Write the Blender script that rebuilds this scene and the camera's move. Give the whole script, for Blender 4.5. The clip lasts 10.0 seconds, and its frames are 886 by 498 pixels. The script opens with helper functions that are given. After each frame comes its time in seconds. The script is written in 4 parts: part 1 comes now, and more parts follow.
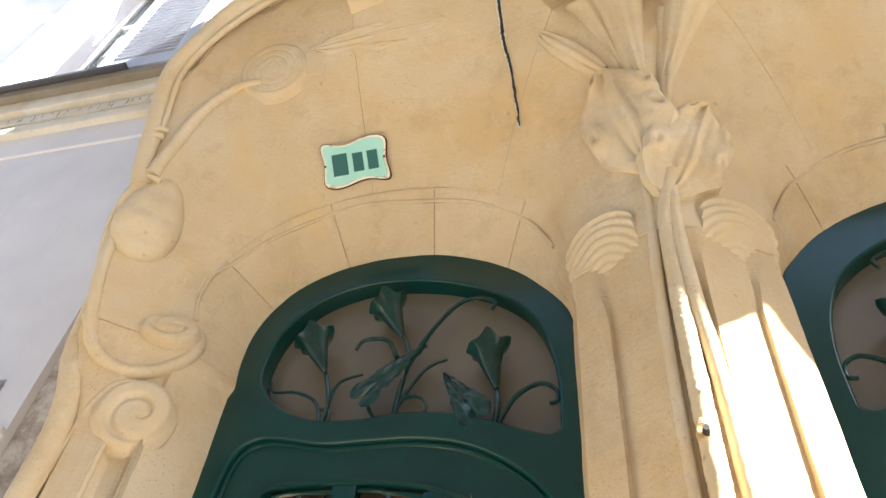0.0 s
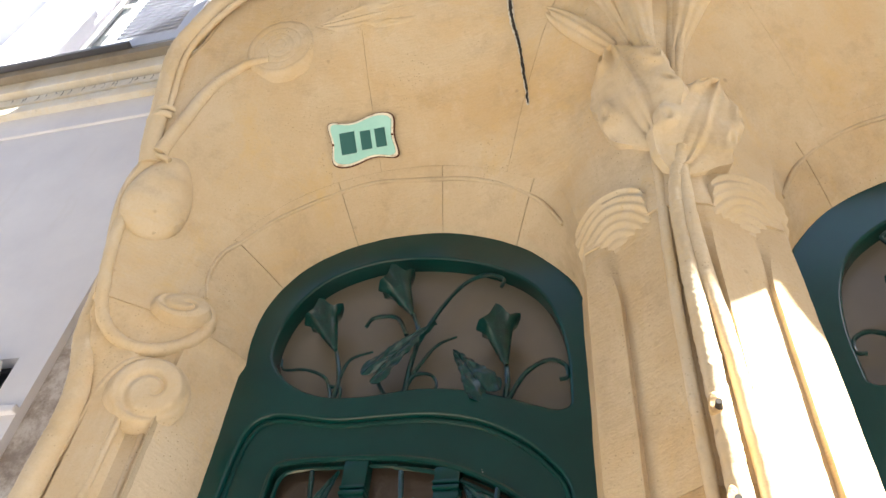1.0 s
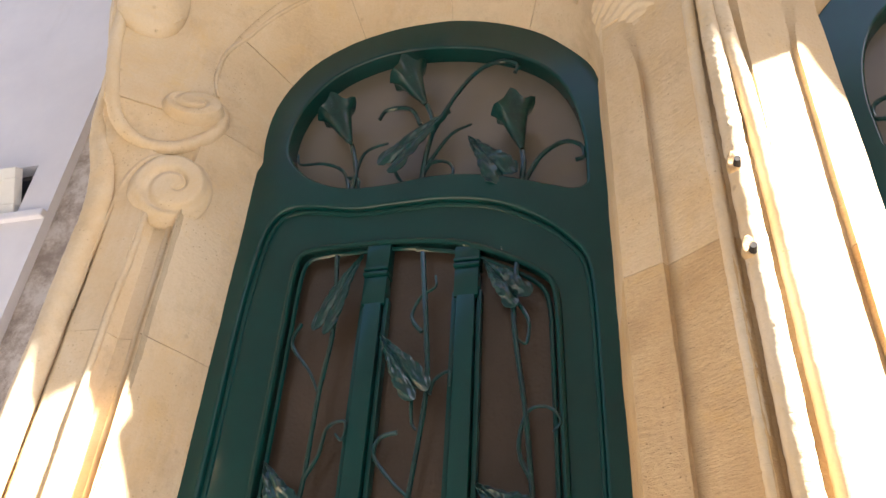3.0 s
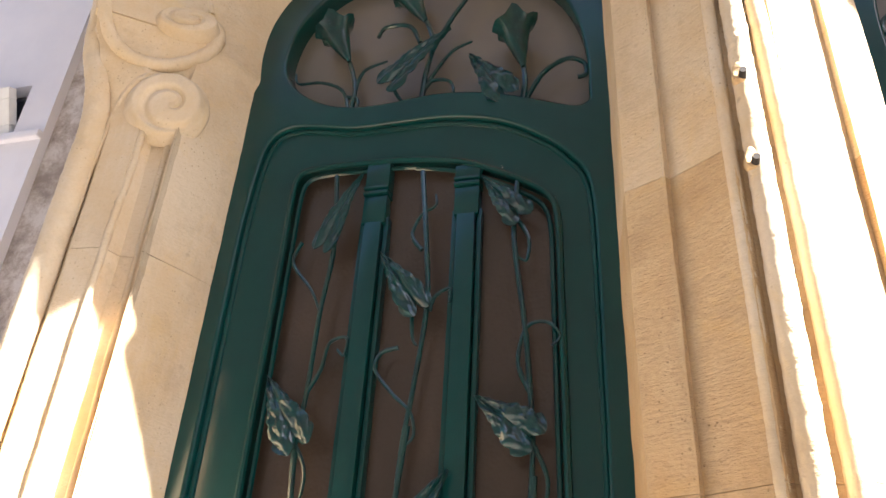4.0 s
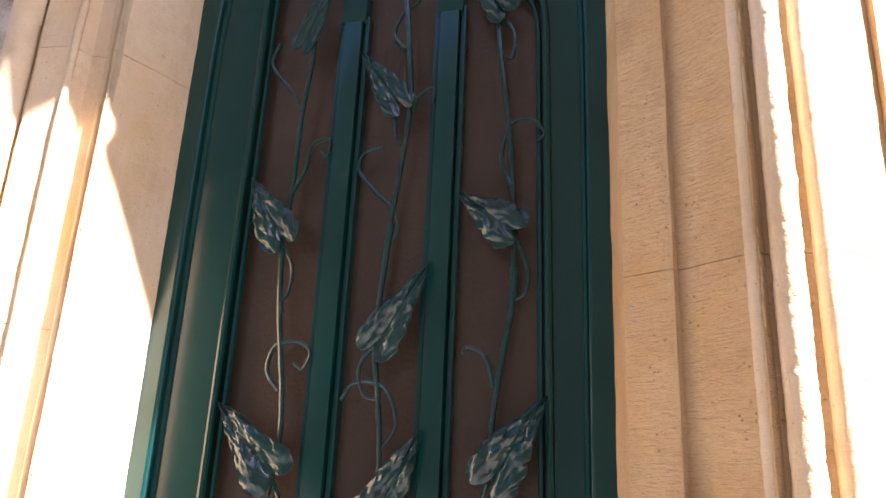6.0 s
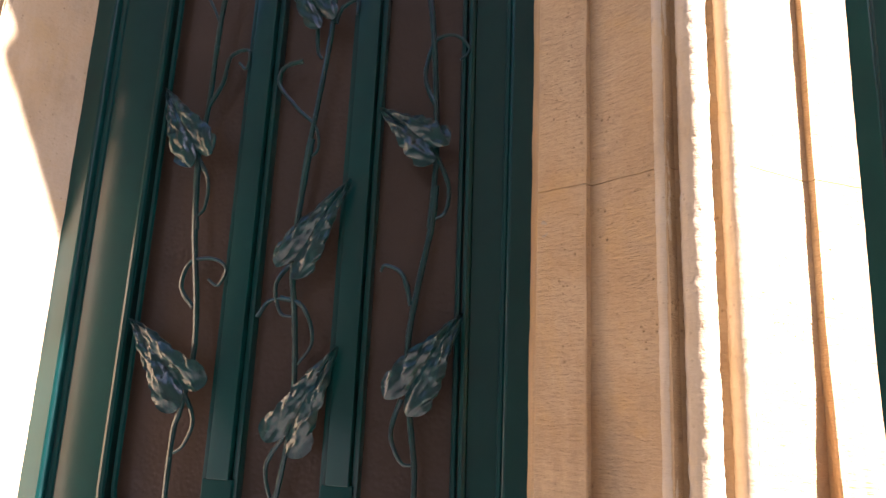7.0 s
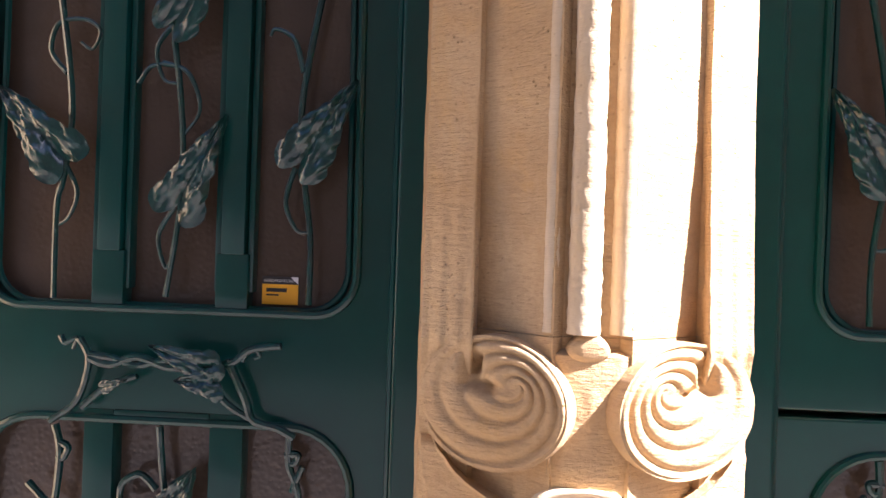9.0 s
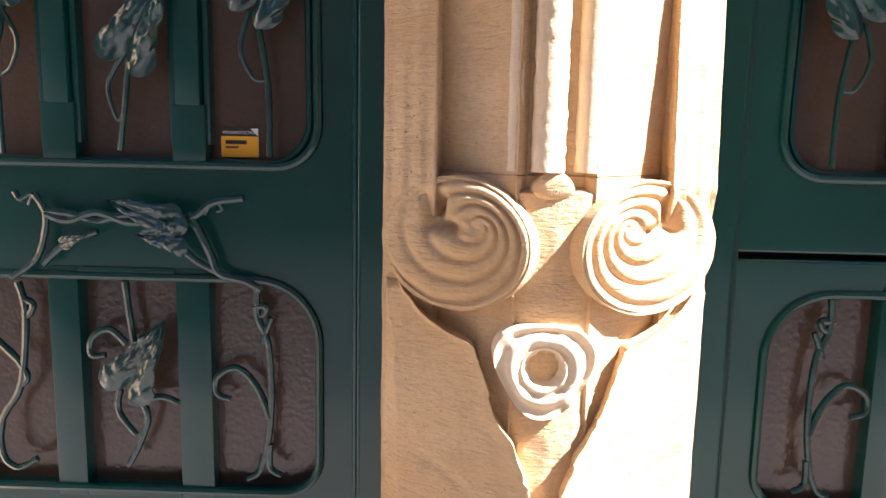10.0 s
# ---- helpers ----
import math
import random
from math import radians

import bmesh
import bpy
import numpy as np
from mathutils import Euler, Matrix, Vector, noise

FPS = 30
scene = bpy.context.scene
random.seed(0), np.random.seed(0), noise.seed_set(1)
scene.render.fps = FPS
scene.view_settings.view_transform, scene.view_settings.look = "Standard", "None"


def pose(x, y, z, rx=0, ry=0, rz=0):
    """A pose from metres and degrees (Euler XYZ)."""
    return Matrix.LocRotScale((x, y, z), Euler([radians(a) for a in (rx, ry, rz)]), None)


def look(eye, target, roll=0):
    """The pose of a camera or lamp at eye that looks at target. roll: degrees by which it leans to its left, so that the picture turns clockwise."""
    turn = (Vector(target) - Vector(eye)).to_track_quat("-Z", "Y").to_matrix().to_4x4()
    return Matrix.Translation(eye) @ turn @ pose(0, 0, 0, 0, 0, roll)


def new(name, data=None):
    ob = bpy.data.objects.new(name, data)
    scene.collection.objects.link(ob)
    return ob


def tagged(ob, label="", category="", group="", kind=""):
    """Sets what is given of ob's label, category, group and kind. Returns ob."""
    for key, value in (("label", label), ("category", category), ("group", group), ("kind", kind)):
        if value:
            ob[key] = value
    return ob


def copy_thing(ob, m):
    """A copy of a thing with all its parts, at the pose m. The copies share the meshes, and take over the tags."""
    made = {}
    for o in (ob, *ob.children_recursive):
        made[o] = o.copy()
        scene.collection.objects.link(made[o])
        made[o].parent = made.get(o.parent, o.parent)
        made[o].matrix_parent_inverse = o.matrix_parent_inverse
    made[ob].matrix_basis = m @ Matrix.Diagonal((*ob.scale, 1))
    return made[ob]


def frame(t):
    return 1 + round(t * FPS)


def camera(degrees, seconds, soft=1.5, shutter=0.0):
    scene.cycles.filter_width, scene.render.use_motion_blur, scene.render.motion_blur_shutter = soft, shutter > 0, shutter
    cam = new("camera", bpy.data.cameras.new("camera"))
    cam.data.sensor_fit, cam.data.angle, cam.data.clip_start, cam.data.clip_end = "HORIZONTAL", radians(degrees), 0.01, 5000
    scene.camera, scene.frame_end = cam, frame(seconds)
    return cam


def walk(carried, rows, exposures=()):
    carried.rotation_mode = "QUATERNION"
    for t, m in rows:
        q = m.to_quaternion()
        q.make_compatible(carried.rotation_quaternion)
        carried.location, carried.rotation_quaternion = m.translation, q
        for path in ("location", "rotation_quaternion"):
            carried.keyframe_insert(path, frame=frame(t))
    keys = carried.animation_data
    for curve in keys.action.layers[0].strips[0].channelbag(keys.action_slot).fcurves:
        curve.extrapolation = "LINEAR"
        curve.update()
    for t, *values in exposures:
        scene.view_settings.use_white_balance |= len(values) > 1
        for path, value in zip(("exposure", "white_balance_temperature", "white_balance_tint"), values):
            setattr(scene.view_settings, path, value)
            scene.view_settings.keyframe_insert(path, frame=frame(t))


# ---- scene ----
cam = camera(59.7, 10.0)
PATH = [
    (0, (0.488, -1.548, 1.793), (0.078, -0.301, 3.302), 6.8),
    (0.5, (0.468, -1.549, 1.784), (0.059, -0.282, 3.276), 6.4),
    (1, (0.465, -1.552, 1.783), (0.047, -0.267, 3.258), 6.5),
    (1.5, (0.45, -1.554, 1.761), (0.024, -0.216, 3.186), 6.2),
    (2, (0.454, -1.53, 1.749), (-0.013, -0.122, 3.091), 6.2),
    (2.5, (0.437, -1.525, 1.726), (-0.033, -0.037, 2.978), 4.8),
    (3, (0.433, -1.501, 1.708), (-0.053, 0.076, 2.838), 3.7),
    (3.2, (0.432, -1.478, 1.698), (-0.061, 0.125, 2.788), 3.8),
    (4.5, (0.421, -1.483, 1.666), (-0.082, 0.215, 2.596), 3.2),
    (5, (0.415, -1.479, 1.642), (-0.095, 0.262, 2.484), 3.1),
    (5.2, (0.414, -1.473, 1.634), (-0.099, 0.293, 2.42), 3.1),
    (6.5, (0.452, -1.416, 1.575), (0.001, 0.455, 2.119), 2.6),
    (7, (0.475, -1.399, 1.562), (0.112, 0.51, 2.036), 2.5),
    (7.5, (0.486, -1.391, 1.547), (0.172, 0.546, 1.938), 2.1),
    (8, (0.494, -1.383, 1.53), (0.213, 0.576, 1.817), 2.1),
    (8.5, (0.496, -1.379, 1.51), (0.301, 0.605, 1.677), 2.0),
    (9, (0.505, -1.367, 1.488), (0.371, 0.628, 1.492), 1.9),
    (9.5, (0.51, -1.356, 1.461), (0.417, 0.636, 1.313), 1.8),
    (10, (0.516, -1.353, 1.439), (0.466, 0.622, 1.128), 1.2),
]
EXPOSURES = [(0, 3.66, 6400, 7), (2.5, 3.64, 6500, 14), (4.5, 3.68, 6250, 19), (6.5, 3.24, 6150, 30), (8.5, 2.94, 5950, 31), (10, 3.02, 5850, 27)]
walk(cam, [(t, look(eye, target, roll)) for t, eye, target, roll in PATH], EXPOSURES)

# ---- light ----
SUN_TO = Vector((2.25, -0.67, 2.45)).normalized()
world = bpy.data.worlds.new("sky")
world.use_nodes = True
scene.world = world
_sky = world.node_tree.nodes.new("ShaderNodeTexSky")
_sky.sky_type, _sky.sun_disc = "NISHITA", False
_sky.sun_elevation = math.asin(SUN_TO.z)
_sky.sun_rotation = math.atan2(SUN_TO.x, SUN_TO.y)
world.node_tree.links.new(_sky.outputs[0], world.node_tree.nodes["Background"].inputs[0])
world.node_tree.nodes["Background"].inputs[1].default_value = 0.038
_sun = bpy.data.lights.new("sun", "SUN")
_sun.energy, _sun.angle, _sun.color = 5.0, radians(0.6), (1.0, 0.94, 0.84)
new("sun", _sun).matrix_world = look(SUN_TO * 20, (0, 0, 0))


# ---- materials ----
def material(name, base, rough, metal=0.0, coat=0.0):
    m = bpy.data.materials.new(name)
    m.use_nodes = True
    p = m.node_tree.nodes["Principled BSDF"]
    p.inputs["Base Color"].default_value = (*base, 1)
    p.inputs["Roughness"].default_value = rough
    p.inputs["Metallic"].default_value = metal
    p.inputs["Coat Weight"].default_value = coat
    return m


class Nodes:
    """Short hand for wiring one material."""

    def __init__(self, m):
        self.t = m.node_tree
        self.p = self.t.nodes["Principled BSDF"]
        self.pos = self.t.nodes.new("ShaderNodeNewGeometry").outputs["Position"]

    def link(self, a, b):
        self.t.links.new(a, b)

    def mapped(self, scale):
        n = self.t.nodes.new("ShaderNodeMapping")
        n.inputs["Scale"].default_value = scale
        self.link(self.pos, n.inputs[0])
        return n.outputs[0]

    def noise(self, scale, detail=4, rough=0.6, stretch=None, distort=0.0):
        n = self.t.nodes.new("ShaderNodeTexNoise")
        n.inputs["Scale"].default_value, n.inputs["Detail"].default_value = scale, detail
        n.inputs["Roughness"].default_value, n.inputs["Distortion"].default_value = rough, distort
        self.link(self.mapped(stretch) if stretch else self.pos, n.inputs["Vector"])
        return n.outputs["Fac"]

    def voronoi(self, scale, feature="F1"):
        n = self.t.nodes.new("ShaderNodeTexVoronoi")
        n.feature = feature
        n.inputs["Scale"].default_value = scale
        self.link(self.pos, n.inputs["Vector"])
        return n.outputs["Distance"]

    def ramp(self, fac, *stops):
        n = self.t.nodes.new("ShaderNodeValToRGB")
        e = n.color_ramp.elements
        while len(e) < len(stops):
            e.new(0.5)
        for k, (at, c) in zip(e, stops):
            k.position, k.color = at, (*c, 1) if isinstance(c, tuple) else (c, c, c, 1)
        self.link(fac, n.inputs[0])
        return n.outputs[0]

    def mix(self, fac, a, b, mode="MIX"):
        n = self.t.nodes.new("ShaderNodeMix")
        n.data_type, n.blend_type = "RGBA", mode
        for slot, v in ((0, fac), (6, a), (7, b)):
            if isinstance(v, (int, float)):
                n.inputs[slot].default_value = v
            elif isinstance(v, tuple):
                n.inputs[slot].default_value = (*v, 1)
            else:
                self.link(v, n.inputs[slot])
        return n.outputs[2]

    def math(self, op, a, b):
        n = self.t.nodes.new("ShaderNodeMath")
        n.operation = op
        for i, v in enumerate((a, b)):
            if isinstance(v, (int, float)):
                n.inputs[i].default_value = v
            else:
                self.link(v, n.inputs[i])
        return n.outputs[0]

    def bump(self, height, strength, distance):
        n = self.t.nodes.new("ShaderNodeBump")
        n.inputs["Strength"].default_value, n.inputs["Distance"].default_value = strength, distance
        self.link(height, n.inputs["Height"])
        if self.p.inputs["Normal"].links:
            self.link(self.p.inputs["Normal"].links[0].from_socket, n.inputs["Normal"])
        self.link(n.outputs[0], self.p.inputs["Normal"])

    def colour(self, c):
        self.link(c, self.p.inputs["Base Color"])

    def rough(self, c):
        self.link(c, self.p.inputs["Roughness"])


def stone_material(name, light, deep, pits=1.0):
    m = material(name, light, 0.85)
    n = Nodes(m)
    c = n.ramp(n.noise(2.3, 5, 0.6), (0.3, deep), (0.62, light))
    # ochre stains, grey grime, fine grain
    c = n.mix(n.ramp(n.noise(1.4, 6, 0.7, distort=0.6), (0.48, 0.0), (0.68, 0.55)), c, (deep[0] * 1.02, deep[1] * 0.85, deep[2] * 0.55))
    c = n.mix(n.ramp(n.noise(5.5, 6, 0.75), (0.52, 0.0), (0.74, 0.5)), c, (deep[0] * 0.62, deep[1] * 0.6, deep[2] * 0.62))
    c = n.mix(n.ramp(n.noise(14, 4, 0.7, stretch=(1, 1, 0.12)), (0.54, 0.0), (0.72, 0.35)), c, (light[0] * 1.1, light[1] * 1.12, light[2] * 1.2))
    c = n.mix(n.ramp(n.noise(160, 3, 0.7), (0.33, 0.14 * pits), (0.55, 0.0)), c, (deep[0] * 0.7, deep[1] * 0.66, deep[2] * 0.6))
    c = n.mix(n.ramp(n.noise(3.1, 6, 0.75, distort=1.2), (0.53, 0.0), (0.72, 0.6)), c, (light[0] * 1.0, light[1] * 0.86, light[2] * 0.55))
    spots = n.math("MULTIPLY", n.ramp(n.voronoi(16), (0.05, 1.0), (0.13, 0.0)), n.ramp(n.noise(7, 2), (0.52, 0.0), (0.66, 0.5)))
    c = n.mix(spots, c, (deep[0] * 0.42, deep[1] * 0.36, deep[2] * 0.38))
    pit = n.math("MULTIPLY", n.ramp(n.voronoi(75), (0.08, 1.0), (0.2, 0.0)), n.ramp(n.noise(4.5, 4, 0.7), (0.48, 0.0), (0.64, 0.6)))
    c = n.mix(pit, c, (deep[0] * 0.5, deep[1] * 0.44, deep[2] * 0.42))
    info = n.t.nodes.new("ShaderNodeObjectInfo").outputs["Random"]
    c = n.mix(0.16, c, n.ramp(info, (0.0, 0.75), (1.0, 1.0)), "MULTIPLY")
    n.colour(c)
    n.bump(n.ramp(pit, (0.0, 1.0), (1.0, 0.0)), 0.5 * pits, 0.003)
    n.bump(n.noise(420, 4, 0.75), 0.28 * pits, 0.002)
    n.bump(n.noise(70, 4, 0.7, stretch=(1, 1, 1.8)), 0.35 * pits, 0.004)
    n.bump(n.voronoi(55), 0.12 * pits, 0.003)
    n.bump(n.noise(26, 3, 0.6, stretch=(1, 1, 7)), 0.3 * pits, 0.004)
    n.bump(n.noise(7, 4, 0.6), 0.25 * pits, 0.02)
    return m


STONE = stone_material("limestone", (0.64, 0.53, 0.37), (0.57, 0.435, 0.265))
CARVED = stone_material("carved_limestone", (0.64, 0.535, 0.38), (0.565, 0.44, 0.275), 0.8)
# darker ochre stone of the pier, and a tone midway to the limestone
OCHRE = stone_material("ochre_limestone", (0.56, 0.405, 0.22), (0.46, 0.305, 0.15), 1.8)
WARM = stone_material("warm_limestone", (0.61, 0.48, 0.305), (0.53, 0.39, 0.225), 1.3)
PLASTER = stone_material("cream_plaster", (0.78, 0.74, 0.66), (0.7, 0.65, 0.56), 0.5)
MORTAR = stone_material("mortar", (0.5, 0.41, 0.28), (0.36, 0.28, 0.18))

GREEN = material("green_gloss_paint", (0.006, 0.062, 0.056), 0.45, coat=0.7)
GREEN.node_tree.nodes["Principled BSDF"].inputs["Coat IOR"].default_value = 1.55
GREEN.node_tree.nodes["Principled BSDF"].inputs["Coat Roughness"].default_value = 0.16
GREEN.node_tree.nodes["Principled BSDF"].inputs["Specular IOR Level"].default_value = 0.08
_n = Nodes(GREEN)
_n.colour(_n.ramp(_n.noise(4, 5, 0.6), (0.3, (0.0002, 0.030, 0.0275)), (0.7, (0.0004, 0.042, 0.038))))
_n.rough(_n.ramp(_n.noise(9, 5, 0.7), (0.3, 0.38), (0.75, 0.55)))
_n.bump(_n.noise(220, 3, 0.6, stretch=(1, 1, 0.15)), 0.12, 0.0008)
_n.bump(_n.noise(12, 3, 0.6), 0.12, 0.003)
_fl = _n.math("MULTIPLY", _n.ramp(_n.voronoi(90), (0.10, 1.0), (0.16, 0.0)), _n.ramp(_n.noise(3.2, 4, 0.7), (0.66, 0.0), (0.70, 0.7)))
_n.colour(_n.mix(_fl, _n.p.inputs["Base Color"].links[0].from_socket, (0.45, 0.47, 0.44)))

IRON = material("painted_wrought_iron", (0.008, 0.07, 0.066), 0.3, coat=0.75)
IRON.node_tree.nodes["Principled BSDF"].inputs["Coat Roughness"].default_value = 0.1
IRON.node_tree.nodes["Principled BSDF"].inputs["Specular IOR Level"].default_value = 0.3
_n = Nodes(IRON)
_c = _n.ramp(_n.noise(22, 5, 0.65), (0.3, (0.0005, 0.016, 0.018)), (0.55, (0.001, 0.036, 0.032)), (0.75, (0.001, 0.026, 0.040)))
# pale green flecks put the glints of the gloss paint into the colour
_n.colour(_n.mix(_n.ramp(_n.noise(60, 4, 0.8), (0.63, 0.0), (0.70, 0.4)), _c, (0.10, 0.2, 0.17)))
_n.bump(_n.noise(130, 3, 0.6), 0.35, 0.003)
_n.bump(_n.noise(48, 2, 0.5), 0.5, 0.006)

PANE = material("hammered_glass_brown", (0.2, 0.155, 0.12), 0.2)
PANE.node_tree.nodes["Principled BSDF"].inputs["Specular IOR Level"].default_value = 0.5
_n = Nodes(PANE)
_n.colour(_n.ramp(_n.noise(3, 4, 0.6), (0.3, (0.046, 0.033, 0.024)), (0.7, (0.064, 0.046, 0.034))))
_n.bump(_n.voronoi(110, "SMOOTH_F1"), 0.4, 0.0022)
_n.bump(_n.noise(60, 2, 0.5), 0.1, 0.002)

# paler copy of the door glass; the sky's reflection is put into its colour
LIT_FAN_PANE = material("lit_fanlight_glass", (0.15, 0.125, 0.095), 0.35)
_n = Nodes(LIT_FAN_PANE)
_n.colour(_n.ramp(_n.noise(3, 4, 0.6), (0.3, (0.145, 0.123, 0.092)), (0.7, (0.185, 0.158, 0.118))))
_n.bump(_n.noise(60, 2, 0.5), 0.1, 0.002)

NEIGHBOUR = material("lavender_white_render", (0.74, 0.73, 0.77), 0.9)
_n = Nodes(NEIGHBOUR)
_c = _n.ramp(_n.noise(1.8, 5, 0.65), (0.3, (0.68, 0.67, 0.72)), (0.7, (0.8, 0.79, 0.82)))
_n.colour(_n.mix(_n.ramp(_n.noise(9, 5, 0.7, stretch=(1, 1, 0.2)), (0.58, 0.0), (0.8, 0.3)), _c, (0.6, 0.56, 0.52)))
_n.bump(_n.noise(180, 4, 0.7), 0.25, 0.001)

GRIME = material("peeling_grey_render", (0.42, 0.37, 0.33), 0.9)
_n = Nodes(GRIME)
_c = _n.ramp(_n.noise(11, 7, 0.75, distort=0.15), (0.38, (0.3, 0.25, 0.215)), (0.5, (0.46, 0.4, 0.35)), (0.6, (0.62, 0.58, 0.54)))
_n.colour(_n.mix(_n.ramp(_n.noise(40, 4, 0.7), (0.6, 0.0), (0.75, 0.6)), _c, (0.2, 0.16, 0.14)))
_n.bump(_n.noise(30, 5, 0.75), 0.6, 0.006)

WHITE = material("white_paint", (0.78, 0.78, 0.76), 0.45)
_n = Nodes(WHITE)
_n.colour(_n.ramp(_n.noise(6, 5, 0.7), (0.3, (0.68, 0.67, 0.64)), (0.65, (0.8, 0.8, 0.78))))
SHUTTER = material("blue_grey_shutter_paint", (0.55, 0.58, 0.68), 0.55)
_n = Nodes(SHUTTER)
_n.colour(_n.ramp(_n.noise(8, 5, 0.7, stretch=(1, 1, 0.3)), (0.3, (0.48, 0.51, 0.61)), (0.65, (0.6, 0.63, 0.72))))
ZINC = material("dark_zinc_flashing", (0.09, 0.09, 0.1), 0.5, 0.6)
WINDOW_GLASS = material("window_glass", (0.1, 0.12, 0.13), 0.04)
DARK = material("dark_gap", (0.02, 0.016, 0.012), 0.8)
ENAMEL = material("turquoise_enamel", (0.36, 0.68, 0.6), 0.18, coat=0.6)
_n = Nodes(ENAMEL)
_n.colour(_n.ramp(_n.noise(9, 4, 0.6), (0.3, (0.33, 0.66, 0.58)), (0.7, (0.42, 0.74, 0.66))))
CREAM = material("cream_enamel_border", (0.75, 0.7, 0.58), 0.3)
_n = Nodes(CREAM)
_n.colour(_n.mix(_n.ramp(_n.noise(45, 4, 0.7), (0.55, 0.0), (0.68, 0.9)), (0.78, 0.73, 0.6), (0.32, 0.12, 0.03)))
PALE_LIME = material("lime_filler", (0.6, 0.57, 0.5), 0.9)
RUST = material("rusty_iron", (0.12, 0.045, 0.02), 0.8)
INK = material("dark_green_lettering", (0.02, 0.12, 0.11), 0.3)
YELLOW = material("yellow_label", (0.85, 0.42, 0.01), 0.4)
BLACK = material("black_label", (0.012, 0.012, 0.014), 0.4)
PALE = material("white_print", (0.7, 0.7, 0.7), 0.5)
ASPHALT = material("asphalt", (0.05, 0.05, 0.052), 0.85)
_n = Nodes(ASPHALT)
_n.colour(_n.ramp(_n.noise(60, 5, 0.7), (0.3, (0.035, 0.035, 0.037)), (0.7, (0.07, 0.07, 0.07))))
PAVING = stone_material("pavement_stone", (0.17, 0.155, 0.14), (0.12, 0.11, 0.098))
STREET = stone_material("opposite_limestone", (0.3, 0.265, 0.22), (0.24, 0.205, 0.16))


# ---- mesh helpers ----
def finish(bm, name, mat, parent=None, smooth=True, angle=35):
    me = bpy.data.meshes.new(name)
    bmesh.ops.recalc_face_normals(bm, faces=bm.faces[:])
    if smooth:
        for f in bm.faces:
            f.smooth = True
        for e in bm.edges:
            if len(e.link_faces) == 2 and e.calc_face_angle(0) > radians(angle):
                e.smooth = False
    bm.to_mesh(me)
    bm.free()
    me.materials.append(mat)
    ob = new(name, me)
    ob.parent = parent
    return ob


def part(name, bm, mat, parent, label="", smooth=True, angle=35):
    ob = finish(bm, name, mat, parent, smooth, angle)
    return tagged(ob, label) if label else ob


def box(x0, x1, y0, y1, z0, z1, bevel=0.0):
    bm = bmesh.new()
    bmesh.ops.create_cube(bm, size=1)
    bmesh.ops.scale(bm, vec=(x1 - x0, y1 - y0, z1 - z0), verts=bm.verts)
    bmesh.ops.translate(bm, vec=((x0 + x1) / 2, (y0 + y1) / 2, (z0 + z1) / 2), verts=bm.verts)
    if bevel:
        bmesh.ops.bevel(bm, geom=bm.edges[:], offset=bevel, segments=2, profile=0.6, affect="EDGES")
    return bm


def smooth_line(pts, per=8, closed=False):
    """A Catmull-Rom line through a few control points of any dimension."""
    p = [Vector(q) for q in pts]
    out = []
    n = len(p)
    for i in range(n if closed else n - 1):
        if closed:
            a, b, c, d = p[i - 1], p[i], p[(i + 1) % n], p[(i + 2) % n]
        else:
            a, b, c, d = p[max(i - 1, 0)], p[i], p[i + 1], p[min(i + 2, n - 1)]
        for k in range(per):
            t = k / per
            out.append(0.5 * ((2 * b) + (c - a) * t + (2 * a - 5 * b + 4 * c - d) * t * t + (3 * b - a - 3 * c + d) * t ** 3))
    if not closed:
        out.append(p[-1])
    return out


def tube(line, r0, r1=None, sides=8, closed=False, ripple=0.0):
    bm = bmesh.new()
    r1 = r0 if r1 is None else r1
    n = len(line)
    rings = []
    up = Vector((0.03, -1, 0.02)).normalized()
    for i, c in enumerate(line):
        a = line[i - 1] if (i or closed) else line[0]
        b = line[(i + 1) % n] if (i < n - 1 or closed) else line[-1]
        d = (b - a).normalized()
        s = d.cross(up).normalized()
        w = s.cross(d).normalized()
        r = r0 + (r1 - r0) * i / max(n - 1, 1)
        r *= 1 + ripple * math.sin(i * 1.7)
        rings.append([bm.verts.new(c + r * (math.cos(2 * math.pi * k / sides) * s + math.sin(2 * math.pi * k / sides) * w)) for k in range(sides)])
    for i in range(n if closed else n - 1):
        p, q = rings[i], rings[(i + 1) % n]
        for k in range(sides):
            bm.faces.new((p[k], p[(k + 1) % sides], q[(k + 1) % sides], q[k]))
    if not closed:
        bm.faces.new(rings[0][::-1]), bm.faces.new(rings[-1])
    return bm


